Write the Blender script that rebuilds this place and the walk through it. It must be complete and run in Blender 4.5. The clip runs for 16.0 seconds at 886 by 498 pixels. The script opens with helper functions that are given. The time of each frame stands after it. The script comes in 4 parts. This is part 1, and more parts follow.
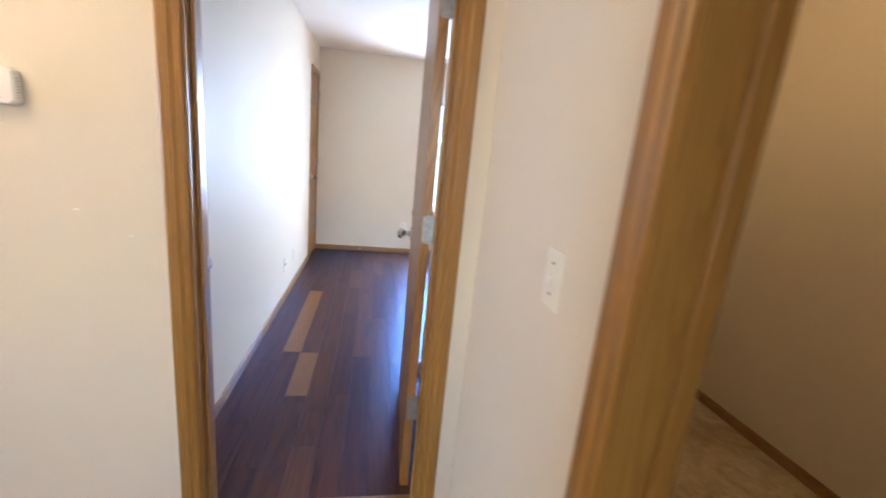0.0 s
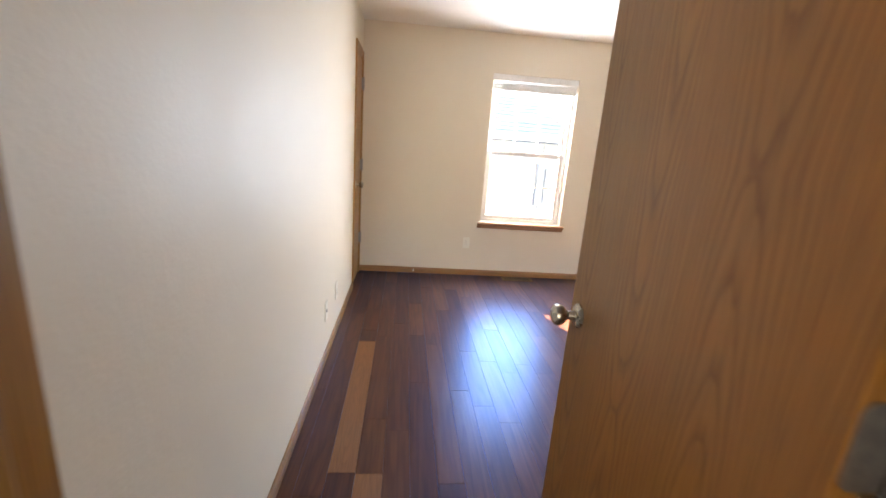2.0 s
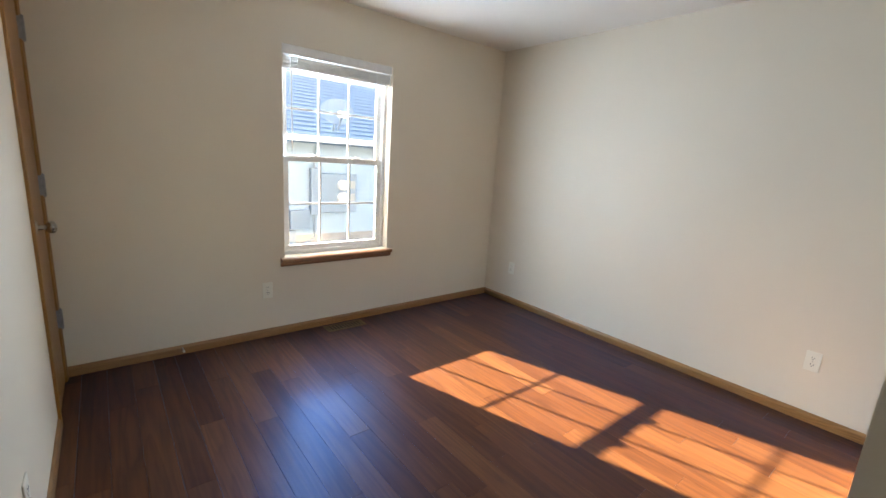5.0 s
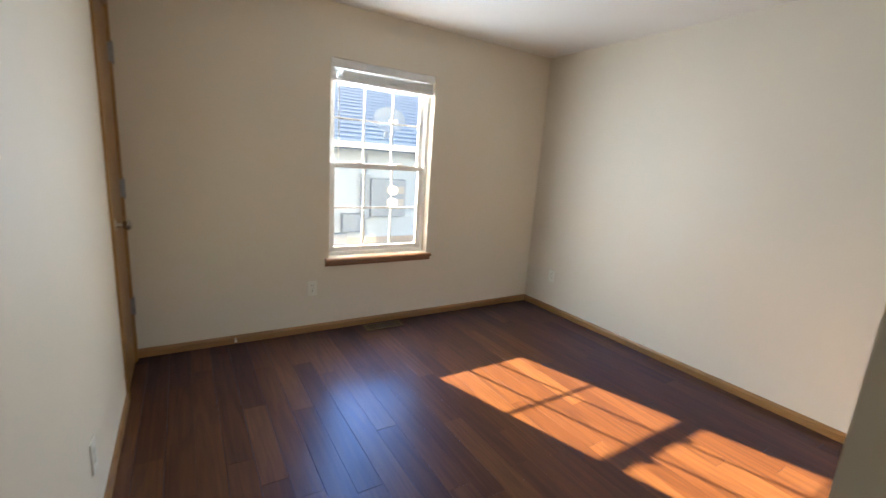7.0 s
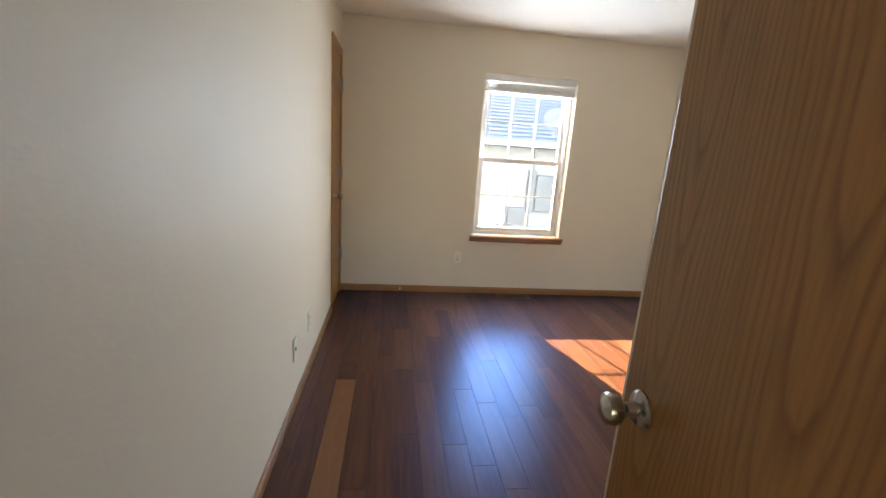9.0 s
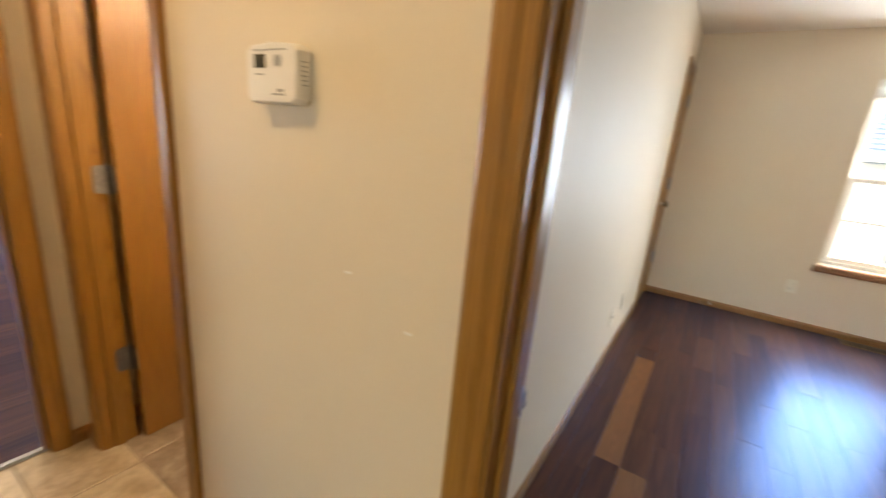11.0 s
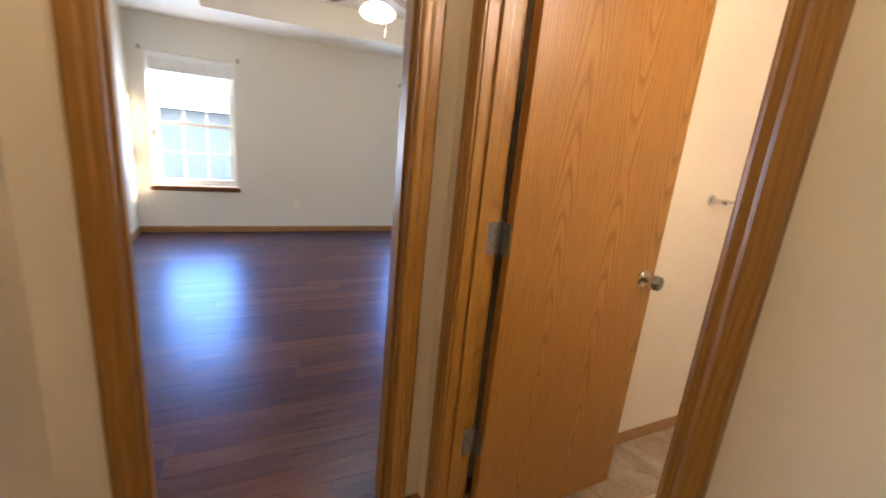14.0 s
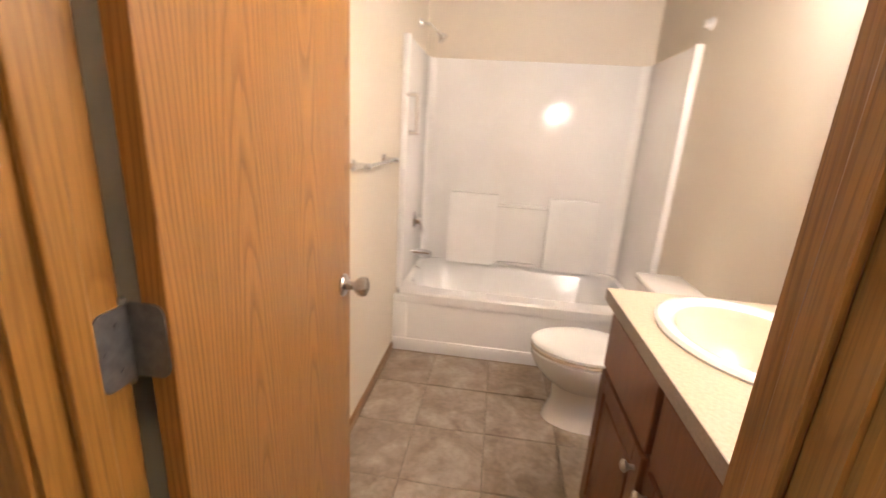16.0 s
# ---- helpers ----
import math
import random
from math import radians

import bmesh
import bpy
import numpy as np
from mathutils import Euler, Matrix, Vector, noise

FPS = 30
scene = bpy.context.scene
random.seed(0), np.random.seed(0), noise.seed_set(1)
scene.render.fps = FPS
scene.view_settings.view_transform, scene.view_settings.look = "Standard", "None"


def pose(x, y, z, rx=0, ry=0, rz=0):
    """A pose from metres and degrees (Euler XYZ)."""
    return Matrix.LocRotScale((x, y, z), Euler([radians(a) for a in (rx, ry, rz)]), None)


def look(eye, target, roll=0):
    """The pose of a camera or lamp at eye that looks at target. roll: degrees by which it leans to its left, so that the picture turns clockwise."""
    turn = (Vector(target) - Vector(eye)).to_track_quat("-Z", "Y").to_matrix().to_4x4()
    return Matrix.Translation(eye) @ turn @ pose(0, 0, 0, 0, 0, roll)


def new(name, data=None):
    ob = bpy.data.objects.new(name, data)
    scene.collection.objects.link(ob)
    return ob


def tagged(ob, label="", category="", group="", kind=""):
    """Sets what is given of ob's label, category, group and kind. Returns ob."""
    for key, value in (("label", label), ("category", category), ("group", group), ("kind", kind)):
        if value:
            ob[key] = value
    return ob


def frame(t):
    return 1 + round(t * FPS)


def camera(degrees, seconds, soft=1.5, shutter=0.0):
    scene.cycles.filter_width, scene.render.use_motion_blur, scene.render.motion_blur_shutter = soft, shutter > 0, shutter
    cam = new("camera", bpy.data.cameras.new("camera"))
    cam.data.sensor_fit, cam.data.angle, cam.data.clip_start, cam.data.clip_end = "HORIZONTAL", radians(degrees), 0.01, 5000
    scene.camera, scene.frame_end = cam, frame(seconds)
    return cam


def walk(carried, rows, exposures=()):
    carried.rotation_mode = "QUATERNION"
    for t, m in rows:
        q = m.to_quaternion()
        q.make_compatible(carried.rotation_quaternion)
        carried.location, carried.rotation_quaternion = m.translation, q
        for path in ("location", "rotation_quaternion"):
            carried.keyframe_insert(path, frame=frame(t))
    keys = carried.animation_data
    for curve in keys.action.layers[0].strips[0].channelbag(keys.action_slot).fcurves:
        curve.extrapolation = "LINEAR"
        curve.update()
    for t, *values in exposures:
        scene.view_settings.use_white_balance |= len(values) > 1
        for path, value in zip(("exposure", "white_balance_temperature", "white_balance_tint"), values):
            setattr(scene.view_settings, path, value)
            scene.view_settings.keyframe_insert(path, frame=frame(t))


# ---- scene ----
cam = camera(93.4, 16.0, shutter=0.5)
PATH = [
    (0, (-0.231, 0.713, 1.361), (0.109, 2.63, 0.901), 5.6),
    (0.5, (-0.32, 0.929, 1.358), (-0.162, 2.868, 0.896), 5.3),
    (1, (-0.393, 1.208, 1.346), (-0.271, 3.148, 0.879), 4.4),
    (1.5, (-0.421, 1.541, 1.338), (-0.301, 3.482, 0.871), 4.2),
    (2, (-0.495, 1.837, 1.339), (-0.3, 3.766, 0.848), 4.2),
    (2.5, (-0.536, 2.095, 1.346), (-0.18, 3.993, 0.826), 3.7),
    (3, (-0.517, 2.41, 1.369), (-0.004, 4.272, 0.853), 3.9),
    (3.5, (-0.525, 2.649, 1.364), (0.205, 4.446, 0.876), 3.3),
    (4, (-0.644, 2.876, 1.337), (0.38, 4.534, 0.888), 2.7),
    (6.3, (-0.697, 3.115, 1.337), (0.595, 4.585, 0.923), 4.1),
    (6.5, (-0.674, 3.092, 1.327), (0.562, 4.612, 0.921), 3.8),
    (7, (-0.629, 2.959, 1.35), (0.417, 4.616, 0.945), 3.9),
    (7.5, (-0.557, 2.758, 1.332), (0.226, 4.557, 0.945), 4.0),
    (8, (-0.472, 2.55, 1.351), (0.03, 4.444, 0.947), 3.7),
    (8.2, (-0.477, 2.482, 1.344), (-0.031, 4.386, 0.923), 3.8),
    (10.3, (-0.45, 1.728, 1.34), (-0.863, 3.615, 0.821), 5.2),
    (10.5, (-0.485, 1.642, 1.343), (-1.065, 3.482, 0.816), 5.7),
    (11, (-0.556, 1.526, 1.345), (-1.578, 3.161, 0.815), 5.2),
    (11.5, (-0.608, 1.458, 1.344), (-1.992, 2.797, 0.802), 5.6),
    (12, (-0.66, 1.401, 1.337), (-2.278, 2.443, 0.79), 6.2),
    (12.5, (-0.771, 1.394, 1.329), (-2.54, 2.159, 0.796), 6.3),
    (13, (-0.954, 1.449, 1.348), (-2.798, 2.021, 0.827), 5.9),
    (13.5, (-1.119, 1.44, 1.342), (-2.956, 2.049, 0.836), 5.8),
    (14, (-1.351, 1.436, 1.347), (-3.081, 2.308, 0.851), 5.5),
    (14.5, (-1.522, 1.499, 1.337), (-3.027, 2.717, 0.835), 4.9),
    (15, (-1.692, 1.6, 1.338), (-2.864, 3.139, 0.832), 4.5),
    (15.5, (-1.815, 1.694, 1.333), (-2.558, 3.476, 0.812), 4.3),
    (16, (-1.943, 1.726, 1.355), (-2.169, 3.638, 0.813), 3.6),
]
EXPOSURES = [
    (0.0, 4.8, 7000, 20), (1.5, 4.45, 8400, 21), (2.5, 4.3, 10200, 23), (3.0, 4.1, 10400, 22), (3.5, 3.9, 9800, 19), (4.0, 3.7, 8600, 15), (5.0, 3.45, 8200, 14),
    (6.3, 3.38, 8700, 15), (8.0, 3.45, 9200, 17), (9.2, 3.7, 9400, 17), (10.4, 4.0, 10400, 20), (11.5, 4.25, 10200, 17), (12.5, 4.1, 8100, 17), (13.5, 4.05, 7800, 18),
    (14.3, 3.95, 8300, 20), (15.2, 4.25, 8100, 21), (16.0, 4.4, 6700, 20)]
walk(cam, [(t, look(eye, target, roll)) for t, eye, target, roll in PATH], EXPOSURES)

# world, sun and lamps
world = bpy.data.worlds.new("sky")
scene.world = world
world.use_nodes = True
wn = world.node_tree
sky = wn.nodes.new("ShaderNodeTexSky")
sky.sky_type = "NISHITA"
sky.sun_disc = False
sky.sun_elevation = radians(29.2)
sky.sun_rotation = radians(-16.7)
wn.links.new(sky.outputs[0], wn.nodes["Background"].inputs[0])
wn.nodes["Background"].inputs[1].default_value = 0.1


def lamp(name, kind, m, energy, color=(1, 1, 1), size=None, radius=0.05):
    d = bpy.data.lights.new(name, kind)
    d.energy, d.color = energy, color
    if kind == "AREA":
        d.shape, d.size, d.size_y = "RECTANGLE", size[0], size[1]
    elif kind == "SUN":
        d.angle = radians(0.6)
    else:
        d.shadow_soft_size = radius
    ob = new(name, d)
    ob.matrix_world = m
    return ob


lamp("sun", "SUN", look((0, 0, 0), (0.305, -1.0, -0.585)), 5.0, (1.0, 0.92, 0.8))
SKYBLUE = (0.42, 0.66, 1.0)
lamp("bedroom_window_skylight", "AREA", look((0.717, 6.27, 1.3), (1.1, 5.0, 1.1)), 9.6, SKYBLUE, (0.84, 1.4))
lamp("master_window_skylight", "AREA", look((-7.36, 0.99, 1.28), (-6.0, 0.99, 1.15)), 8.0, SKYBLUE, (0.86, 1.42))
lamp("master_window_skylight", "AREA", look((-7.36, 3.92, 1.28), (-6.0, 3.92, 1.15)), 8.0, SKYBLUE, (0.86, 1.42))
lamp("living_window_skylight", "AREA", look((-0.55, -2.7, 1.45), (-0.55, 0, 1.2)), 0.45, (0.86, 0.92, 1.0), (1.1, 1.3))
lamp("hall_lamp_light", "POINT", pose(-1.5, 1.3, 2.2), 0.3, (1.0, 0.8, 0.5), radius=0.07)
lamp("fan_lamp_light", "POINT", pose(-4.75, 2.41, 2.1), 0.9, (1.0, 0.86, 0.66), radius=0.08)
for yy in (2.5, 2.72, 2.94):
    lamp("vanity_lamp_light", "POINT", pose(-1.15, yy, 2.06), 0.95, (1.0, 0.94, 0.88), radius=0.05)
# added warm fill for the utility room; no fixture is built
lamp("utility_lamp_light", "POINT", pose(1.0, 2.3, 2.2), 0.3, (1.0, 0.74, 0.4), radius=0.08)


# materials
def material(name, color, rough=0.5, metal=0.0, emit=None, strength=0.0, spec=0.5, coat=0.0):
    m = bpy.data.materials.new(name)
    m.use_nodes = True
    b = m.node_tree.nodes["Principled BSDF"]
    b.inputs["Base Color"].default_value = (*color, 1)
    b.inputs["Roughness"].default_value = rough
    b.inputs["Metallic"].default_value = metal
    b.inputs["Specular IOR Level"].default_value = spec
    b.inputs["Coat Weight"].default_value = coat
    if emit:
        b.inputs["Emission Color"].default_value = (*emit, 1)
        b.inputs["Emission Strength"].default_value = strength
    return m


class Nodes:
    """Short access to a material's node tree."""

    def __init__(self, m):
        self.t = m.node_tree
        self.b = self.t.nodes["Principled BSDF"]

    def add(self, kind, **inputs):
        n = self.t.nodes.new(kind)
        for k, v in inputs.items():
            n.inputs[k.replace("_", " ")].default_value = v
        return n

    def link(self, a, b):
        self.t.links.new(a, b)

    def coords(self, scale=(1, 1, 1), shift=None):
        c = self.t.nodes.new("ShaderNodeTexCoord")
        mp = self.t.nodes.new("ShaderNodeMapping")
        mp.inputs["Scale"].default_value = scale
        self.link(c.outputs["Object"], mp.inputs["Vector"])
        if shift is not None:
            self.link(shift, mp.inputs["Location"])
        return mp.outputs[0]

    def noise(self, vec, scale, detail=3.0, distortion=0.0):
        n = self.add("ShaderNodeTexNoise", Scale=scale, Detail=detail, Distortion=distortion)
        self.link(vec, n.inputs["Vector"])
        return n.outputs["Fac"]

    def ramp(self, fac, stops):
        r = self.t.nodes.new("ShaderNodeValToRGB")
        while len(r.color_ramp.elements) < len(stops):
            r.color_ramp.elements.new(0.5)
        for e, (p, c) in zip(r.color_ramp.elements, stops):
            e.position, e.color = p, (*c, 1)
        self.link(fac, r.inputs[0])
        return r.outputs[0]

    def mix(self, fac, a, b, mode="MIX"):
        n = self.t.nodes.new("ShaderNodeMix")
        n.data_type, n.blend_type = "RGBA", mode
        for sock, v in ((n.inputs[0], fac), (n.inputs[6], a), (n.inputs[7], b)):
            if isinstance(v, (int, float)):
                sock.default_value = v
            elif isinstance(v, tuple):
                sock.default_value = (*v, 1)
            else:
                self.link(v, sock)
        return n.outputs[2]

    def math(self, op, a, b):
        n = self.t.nodes.new("ShaderNodeMath")
        n.operation = op
        for sock, v in zip(n.inputs, (a, b)):
            if isinstance(v, (int, float)):
                sock.default_value = v
            else:
                self.link(v, sock)
        return n.outputs[0]

    def bump(self, height, strength, distance):
        n = self.add("ShaderNodeBump", Strength=strength, Distance=distance)
        self.link(height, n.inputs["Height"])
        self.link(n.outputs[0], self.b.inputs["Normal"])

    def color(self, c):
        self.link(c, self.b.inputs["Base Color"])

    def rough(self, fac, lo, hi):
        n = self.add("ShaderNodeMapRange", To_Min=lo, To_Max=hi)
        self.link(fac, n.inputs[0])
        self.link(n.outputs[0], self.b.inputs["Roughness"])


def paint(name, color, rough=0.55, grain=0.13):
    """Rolled wall paint over an orange-peel texture."""
    m = material(name, color, rough)
    n = Nodes(m)
    v = n.coords()
    big = n.noise(v, 1.3, 4)
    dark = tuple(c * 0.93 for c in color)
    n.color(n.mix(big, dark, color))
    n.bump(n.math("ADD", n.noise(v, 95, 2), n.math("MULTIPLY", n.noise(v, 34, 3), 1.2)), grain, 0.004)
    n.rough(n.noise(v, 6, 3), rough - 0.06, rough + 0.08)
    return m


def oak(name, light, dark, axis="z", rough=0.32, coat=0.25, figure=0.8):
    """Varnished oak veneer: arched growth rings in leaves about a hand wide, and short dark pores, along one axis."""
    m = material(name, light, rough, coat=coat)
    m.node_tree.nodes["Principled BSDF"].inputs["Coat Roughness"].default_value = 0.2
    n = Nodes(m)
    info = n.t.nodes.new("ShaderNodeObjectInfo")
    rand = info.outputs["Random"]
    comb = n.t.nodes.new("ShaderNodeCombineXYZ")
    for k in range(3):
        n.link(n.math("MULTIPLY", rand, 9.0 + k), comb.inputs[k])
    k = {"x": 0, "y": 1, "z": 2}[axis]
    sep = n.t.nodes.new("ShaderNodeSeparateXYZ")
    n.link(n.coords(), sep.inputs[0])
    along = sep.outputs[k]
    others = [sep.outputs[j] for j in range(3) if j != k]
    across = n.math("ADD", others[0], others[1])
    slow = [1.4, 1.4, 1.4]
    slow[k] = 0.55
    vs = n.coords(tuple(slow), comb.outputs[0])
    fine = [1.0, 1.0, 1.0]
    fine[k] = 0.03
    vf = n.coords(tuple(fine), comb.outputs[0])
    # place across one veneer leaf, and the depth of its cut below the tree's heart
    leaf = n.math("ADD", n.math("DIVIDE", across, 0.235), n.math("MULTIPLY", rand, 3.7))
    u = n.math("MULTIPLY", n.math("SUBTRACT", n.math("FRACT", leaf, 0.0), 0.5), 0.235)
    u = n.math("ADD", u, n.math("MULTIPLY", n.math("SUBTRACT", n.noise(vs, 2.3, 2.0), 0.5), 0.05))
    lid = n.math("MULTIPLY", n.math("FLOOR", leaf, 0.0), 0.37)
    depth = n.math("PINGPONG", n.math("ADD", n.math("MULTIPLY", along, 0.06), n.math("ADD", lid, n.math("MULTIPLY", rand, 1.9))), 0.085)
    depth = n.math("ADD", depth, n.math("MULTIPLY", n.noise(vs, 3.1, 2.0), 0.03))
    r = n.math("SQRT", n.math("ADD", n.math("MULTIPLY", u, u), n.math("MULTIPLY", depth, depth)), 0.0)
    wob = n.math("MULTIPLY", n.noise(vf, 60, 3.0), 0.55)
    rings = n.math("FRACT", n.math("ADD", n.math("DIVIDE", r, 0.0085), wob), 0.0)
    lines = n.ramp(rings, [(0.0, (0.0, 0.0, 0.0)), (0.12, (0.35, 0.35, 0.35)), (0.42, (1, 1, 1)), (0.9, (0.92, 0.92, 0.92)), (1.0, (0.0, 0.0, 0.0))])
    pores = n.ramp(n.noise(vf, 260, 3.0), [(0.36, (0.4, 0.38, 0.36)), (0.54, (1, 1, 1))])
    keep = n.math("ADD", 1.0 - figure, n.math("MULTIPLY", lines, figure))
    c = n.mix(keep, dark, light)
    c = n.mix(0.45, c, pores, "MULTIPLY")
    c = n.mix(n.math("MULTIPLY", n.noise(vs, 1.9, 3.0), 0.5), c, tuple(x * 0.68 for x in light))
    n.color(c)
    n.rough(n.noise(vf, 150, 2), rough - 0.06, rough + 0.14)
    n.bump(n.math("ADD", n.math("MULTIPLY", pores, 0.6), lines), 0.14, 0.001)
    return m


def plank_wood(name, axis):
    """Dark reddish laminate, varied board by board."""
    m = material(name, (0.1, 0.04, 0.02), 0.3, spec=0.5)
    n = Nodes(m)
    n.b.inputs["Specular IOR Level"].default_value = 0.0
    info = n.t.nodes.new("ShaderNodeObjectInfo")
    comb = n.t.nodes.new("ShaderNodeCombineXYZ")
    for k in range(3):
        n.link(n.math("MULTIPLY", info.outputs["Random"], 17.0 + 3 * k), comb.inputs[k])
    s = (1.0, 0.06, 1.0) if axis == "y" else (0.06, 1.0, 1.0)
    v = n.coords(s, comb.outputs[0])
    base = n.ramp(info.outputs["Random"], [(0.0, (0.088, 0.033, 0.012)), (0.4, (0.105, 0.041, 0.015)), (0.75, (0.125, 0.051, 0.019)), (1.0, (0.155, 0.066, 0.025))])
    rings = n.math("FRACT", n.math("MULTIPLY", n.noise(v, 7, 2, 0.5), 9.0), 0.0)
    lines = n.ramp(rings, [(0.0, (0.45, 0.42, 0.4)), (0.6, (1, 1, 1)), (0.9, (0.92, 0.9, 0.88)), (1.0, (0.5, 0.46, 0.44))])
    streak = n.ramp(n.noise(v, 60, 3), [(0.3, (0.6, 0.56, 0.52)), (0.62, (1.12, 1.1, 1.08))])
    c = n.mix(0.4, base, lines, "MULTIPLY")
    c = n.mix(0.5, c, streak, "MULTIPLY")
    n.color(c)
    n.rough(n.noise(v, 25, 3), 0.29, 0.42)
    n.bump(n.math("ADD", n.noise(v, 70, 3), n.math("MULTIPLY", rings, 0.5)), 0.2, 0.0014)
    # varnish gloss, its colour tinted blue to imitate reflected sky
    sky_gloss = n.add("ShaderNodeBsdfGlossy", Roughness=0.31)
    sky_gloss.inputs["Color"].default_value = (0.2, 0.47, 1.0, 1)
    fres = n.add("ShaderNodeFresnel", IOR=1.42)
    mixer = n.t.nodes.new("ShaderNodeMixShader")
    n.link(n.b.inputs["Normal"].links[0].from_socket, sky_gloss.inputs["Normal"])
    n.link(fres.outputs[0], mixer.inputs[0])
    n.link(n.b.outputs[0], mixer.inputs[1])
    n.link(sky_gloss.outputs[0], mixer.inputs[2])
    n.link(mixer.outputs[0], n.t.nodes["Material Output"].inputs[0])
    return m


def tile_stone(name, tones, rough=0.35):
    m = material(name, tones[1], rough)
    n = Nodes(m)
    info = n.t.nodes.new("ShaderNodeObjectInfo")
    comb = n.t.nodes.new("ShaderNodeCombineXYZ")
    for k in range(3):
        n.link(n.math("MULTIPLY", info.outputs["Random"], 23.0 + 5 * k), comb.inputs[k])
    v = n.coords((1, 1, 1), comb.outputs[0])
    cloud = n.noise(v, 5.5, 6, 1.2)
    c = n.ramp(cloud, [(0.3, tones[0]), (0.5, tones[1]), (0.68, tones[2])])
    fleck = n.ramp(n.noise(v, 38, 4), [(0.35, (0.75, 0.73, 0.7)), (0.6, (1.05, 1.05, 1.05))])
    n.color(n.mix(0.6, c, fleck, "MULTIPLY"))
    n.rough(n.noise(v, 14, 3), rough - 0.08, rough + 0.15)
    n.bump(n.noise(v, 30, 4), 0.15, 0.002)
    return m


def speckled(name, a, b, scale, rough, bumpy=0.0, metal=0.0):
    m = material(name, a, rough, metal)
    n = Nodes(m)
    v = n.coords()
    f = n.noise(v, scale, 5)
    n.color(n.mix(n.ramp(f, [(0.35, (0, 0, 0)), (0.65, (1, 1, 1))]), a, b))
    n.rough(n.noise(v, scale * 0.4, 3), max(0.03, rough - 0.05), rough + 0.08)
    if bumpy:
        n.bump(f, bumpy, 0.003)
    return m


WALL = paint("wall_paint", (0.73, 0.65, 0.53))
WALL_M = paint("master_wall_paint", (0.70, 0.675, 0.61))
CEIL = paint("ceiling_paint", (0.80, 0.77, 0.72), 0.75, 0.3)
OAK = oak("oak_door", (0.38, 0.175, 0.042), (0.19, 0.075, 0.014), "z", 0.34, 0.2, 0.9)
OAK_RED = oak("oak_door_reddish", (0.38, 0.16, 0.058), (0.13, 0.045, 0.015), "z", 0.28, 0.3, 0.95)
OAK_T = oak("oak_trim", (0.36, 0.17, 0.034), (0.24, 0.105, 0.018), "z", 0.38, 0.12)
OAK_X = oak("oak_trim_along_x", (0.36, 0.185, 0.07), (0.23, 0.105, 0.034), "x")
OAK_Y = oak("oak_trim_along_y", (0.36, 0.185, 0.07), (0.23, 0.105, 0.034), "y")
SILL = oak("sill_wood_x", (0.30, 0.13, 0.055), (0.19, 0.075, 0.03), "x")
SILL_Y = oak("sill_wood_y", (0.30, 0.13, 0.055), (0.19, 0.075, 0.03), "y")
CABINET = oak("cabinet_cherry", (0.21, 0.08, 0.024), (0.11, 0.036, 0.011), "z", 0.42, 0.05, 0.6)
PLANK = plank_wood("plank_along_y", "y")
PLANK_PALE = oak("pale_plank", (0.21, 0.078, 0.03), (0.16, 0.058, 0.022), "y", 0.3, 0.0)
SUBFLOOR = speckled("plank_joint", (0.03, 0.012, 0.007), (0.045, 0.02, 0.011), 40, 0.6)
TILE = tile_stone("hall_tile", ((0.40, 0.30, 0.19), (0.52, 0.42, 0.29), (0.62, 0.53, 0.40)), 0.3)
TILE_B = tile_stone("bath_tile", ((0.25, 0.185, 0.13), (0.34, 0.265, 0.195), (0.43, 0.355, 0.27)), 0.4)
GROUT = speckled("grout", (0.22, 0.17, 0.12), (0.30, 0.24, 0.18), 60, 0.85, 0.4)
NICKEL = speckled("satin_nickel", (0.42, 0.39, 0.35), (0.5, 0.47, 0.42), 50, 0.26, 0, 1.0)
CHROME = speckled("chrome", (0.78, 0.78, 0.8), (0.7, 0.7, 0.72), 20, 0.06, 0, 1.0)
STEEL = speckled("hinge_steel", (0.33, 0.33, 0.34), (0.25, 0.25, 0.26), 60, 0.42, 0, 0.9)
BRONZE = speckled("dark_bronze", (0.045, 0.035, 0.03), (0.07, 0.05, 0.04), 60, 0.4, 0, 0.6)
PLASTIC = speckled("ivory_plastic", (0.78, 0.75, 0.65), (0.75, 0.72, 0.62), 12, 0.35)
WHITE = speckled("white_plastic", (0.82, 0.81, 0.78), (0.78, 0.77, 0.74), 9, 0.35)
VINYL = speckled("window_vinyl", (0.80, 0.80, 0.78), (0.75, 0.75, 0.73), 10, 0.35)
FIBRE = speckled("fibreglass_white", (0.84, 0.82, 0.79), (0.80, 0.78, 0.745), 3, 0.16)
CERAMIC = speckled("ceramic_white", (0.84, 0.81, 0.75), (0.81, 0.78, 0.72), 5, 0.1)
CREAM = speckled("cream_basin", (0.72, 0.62, 0.47), (0.69, 0.59, 0.44), 6, 0.14)
LAMINATE = speckled("laminate_beige", (0.60, 0.50, 0.36), (0.52, 0.42, 0.29), 130, 0.4)
LAM_EDGE = speckled("laminate_edge", (0.33, 0.275, 0.21), (0.28, 0.23, 0.17), 130, 0.45)
BLIND = speckled("blind_slat", (0.80, 0.79, 0.76), (0.74, 0.73, 0.70), 15, 0.45)
LCD = material("lcd_dark", (0.045, 0.05, 0.04), 0.15)
BLACK = material("black_slot", (0.012, 0.011, 0.01), 0.5)
GREY = speckled("grey_print", (0.35, 0.35, 0.34), (0.3, 0.3, 0.29), 50, 0.5)
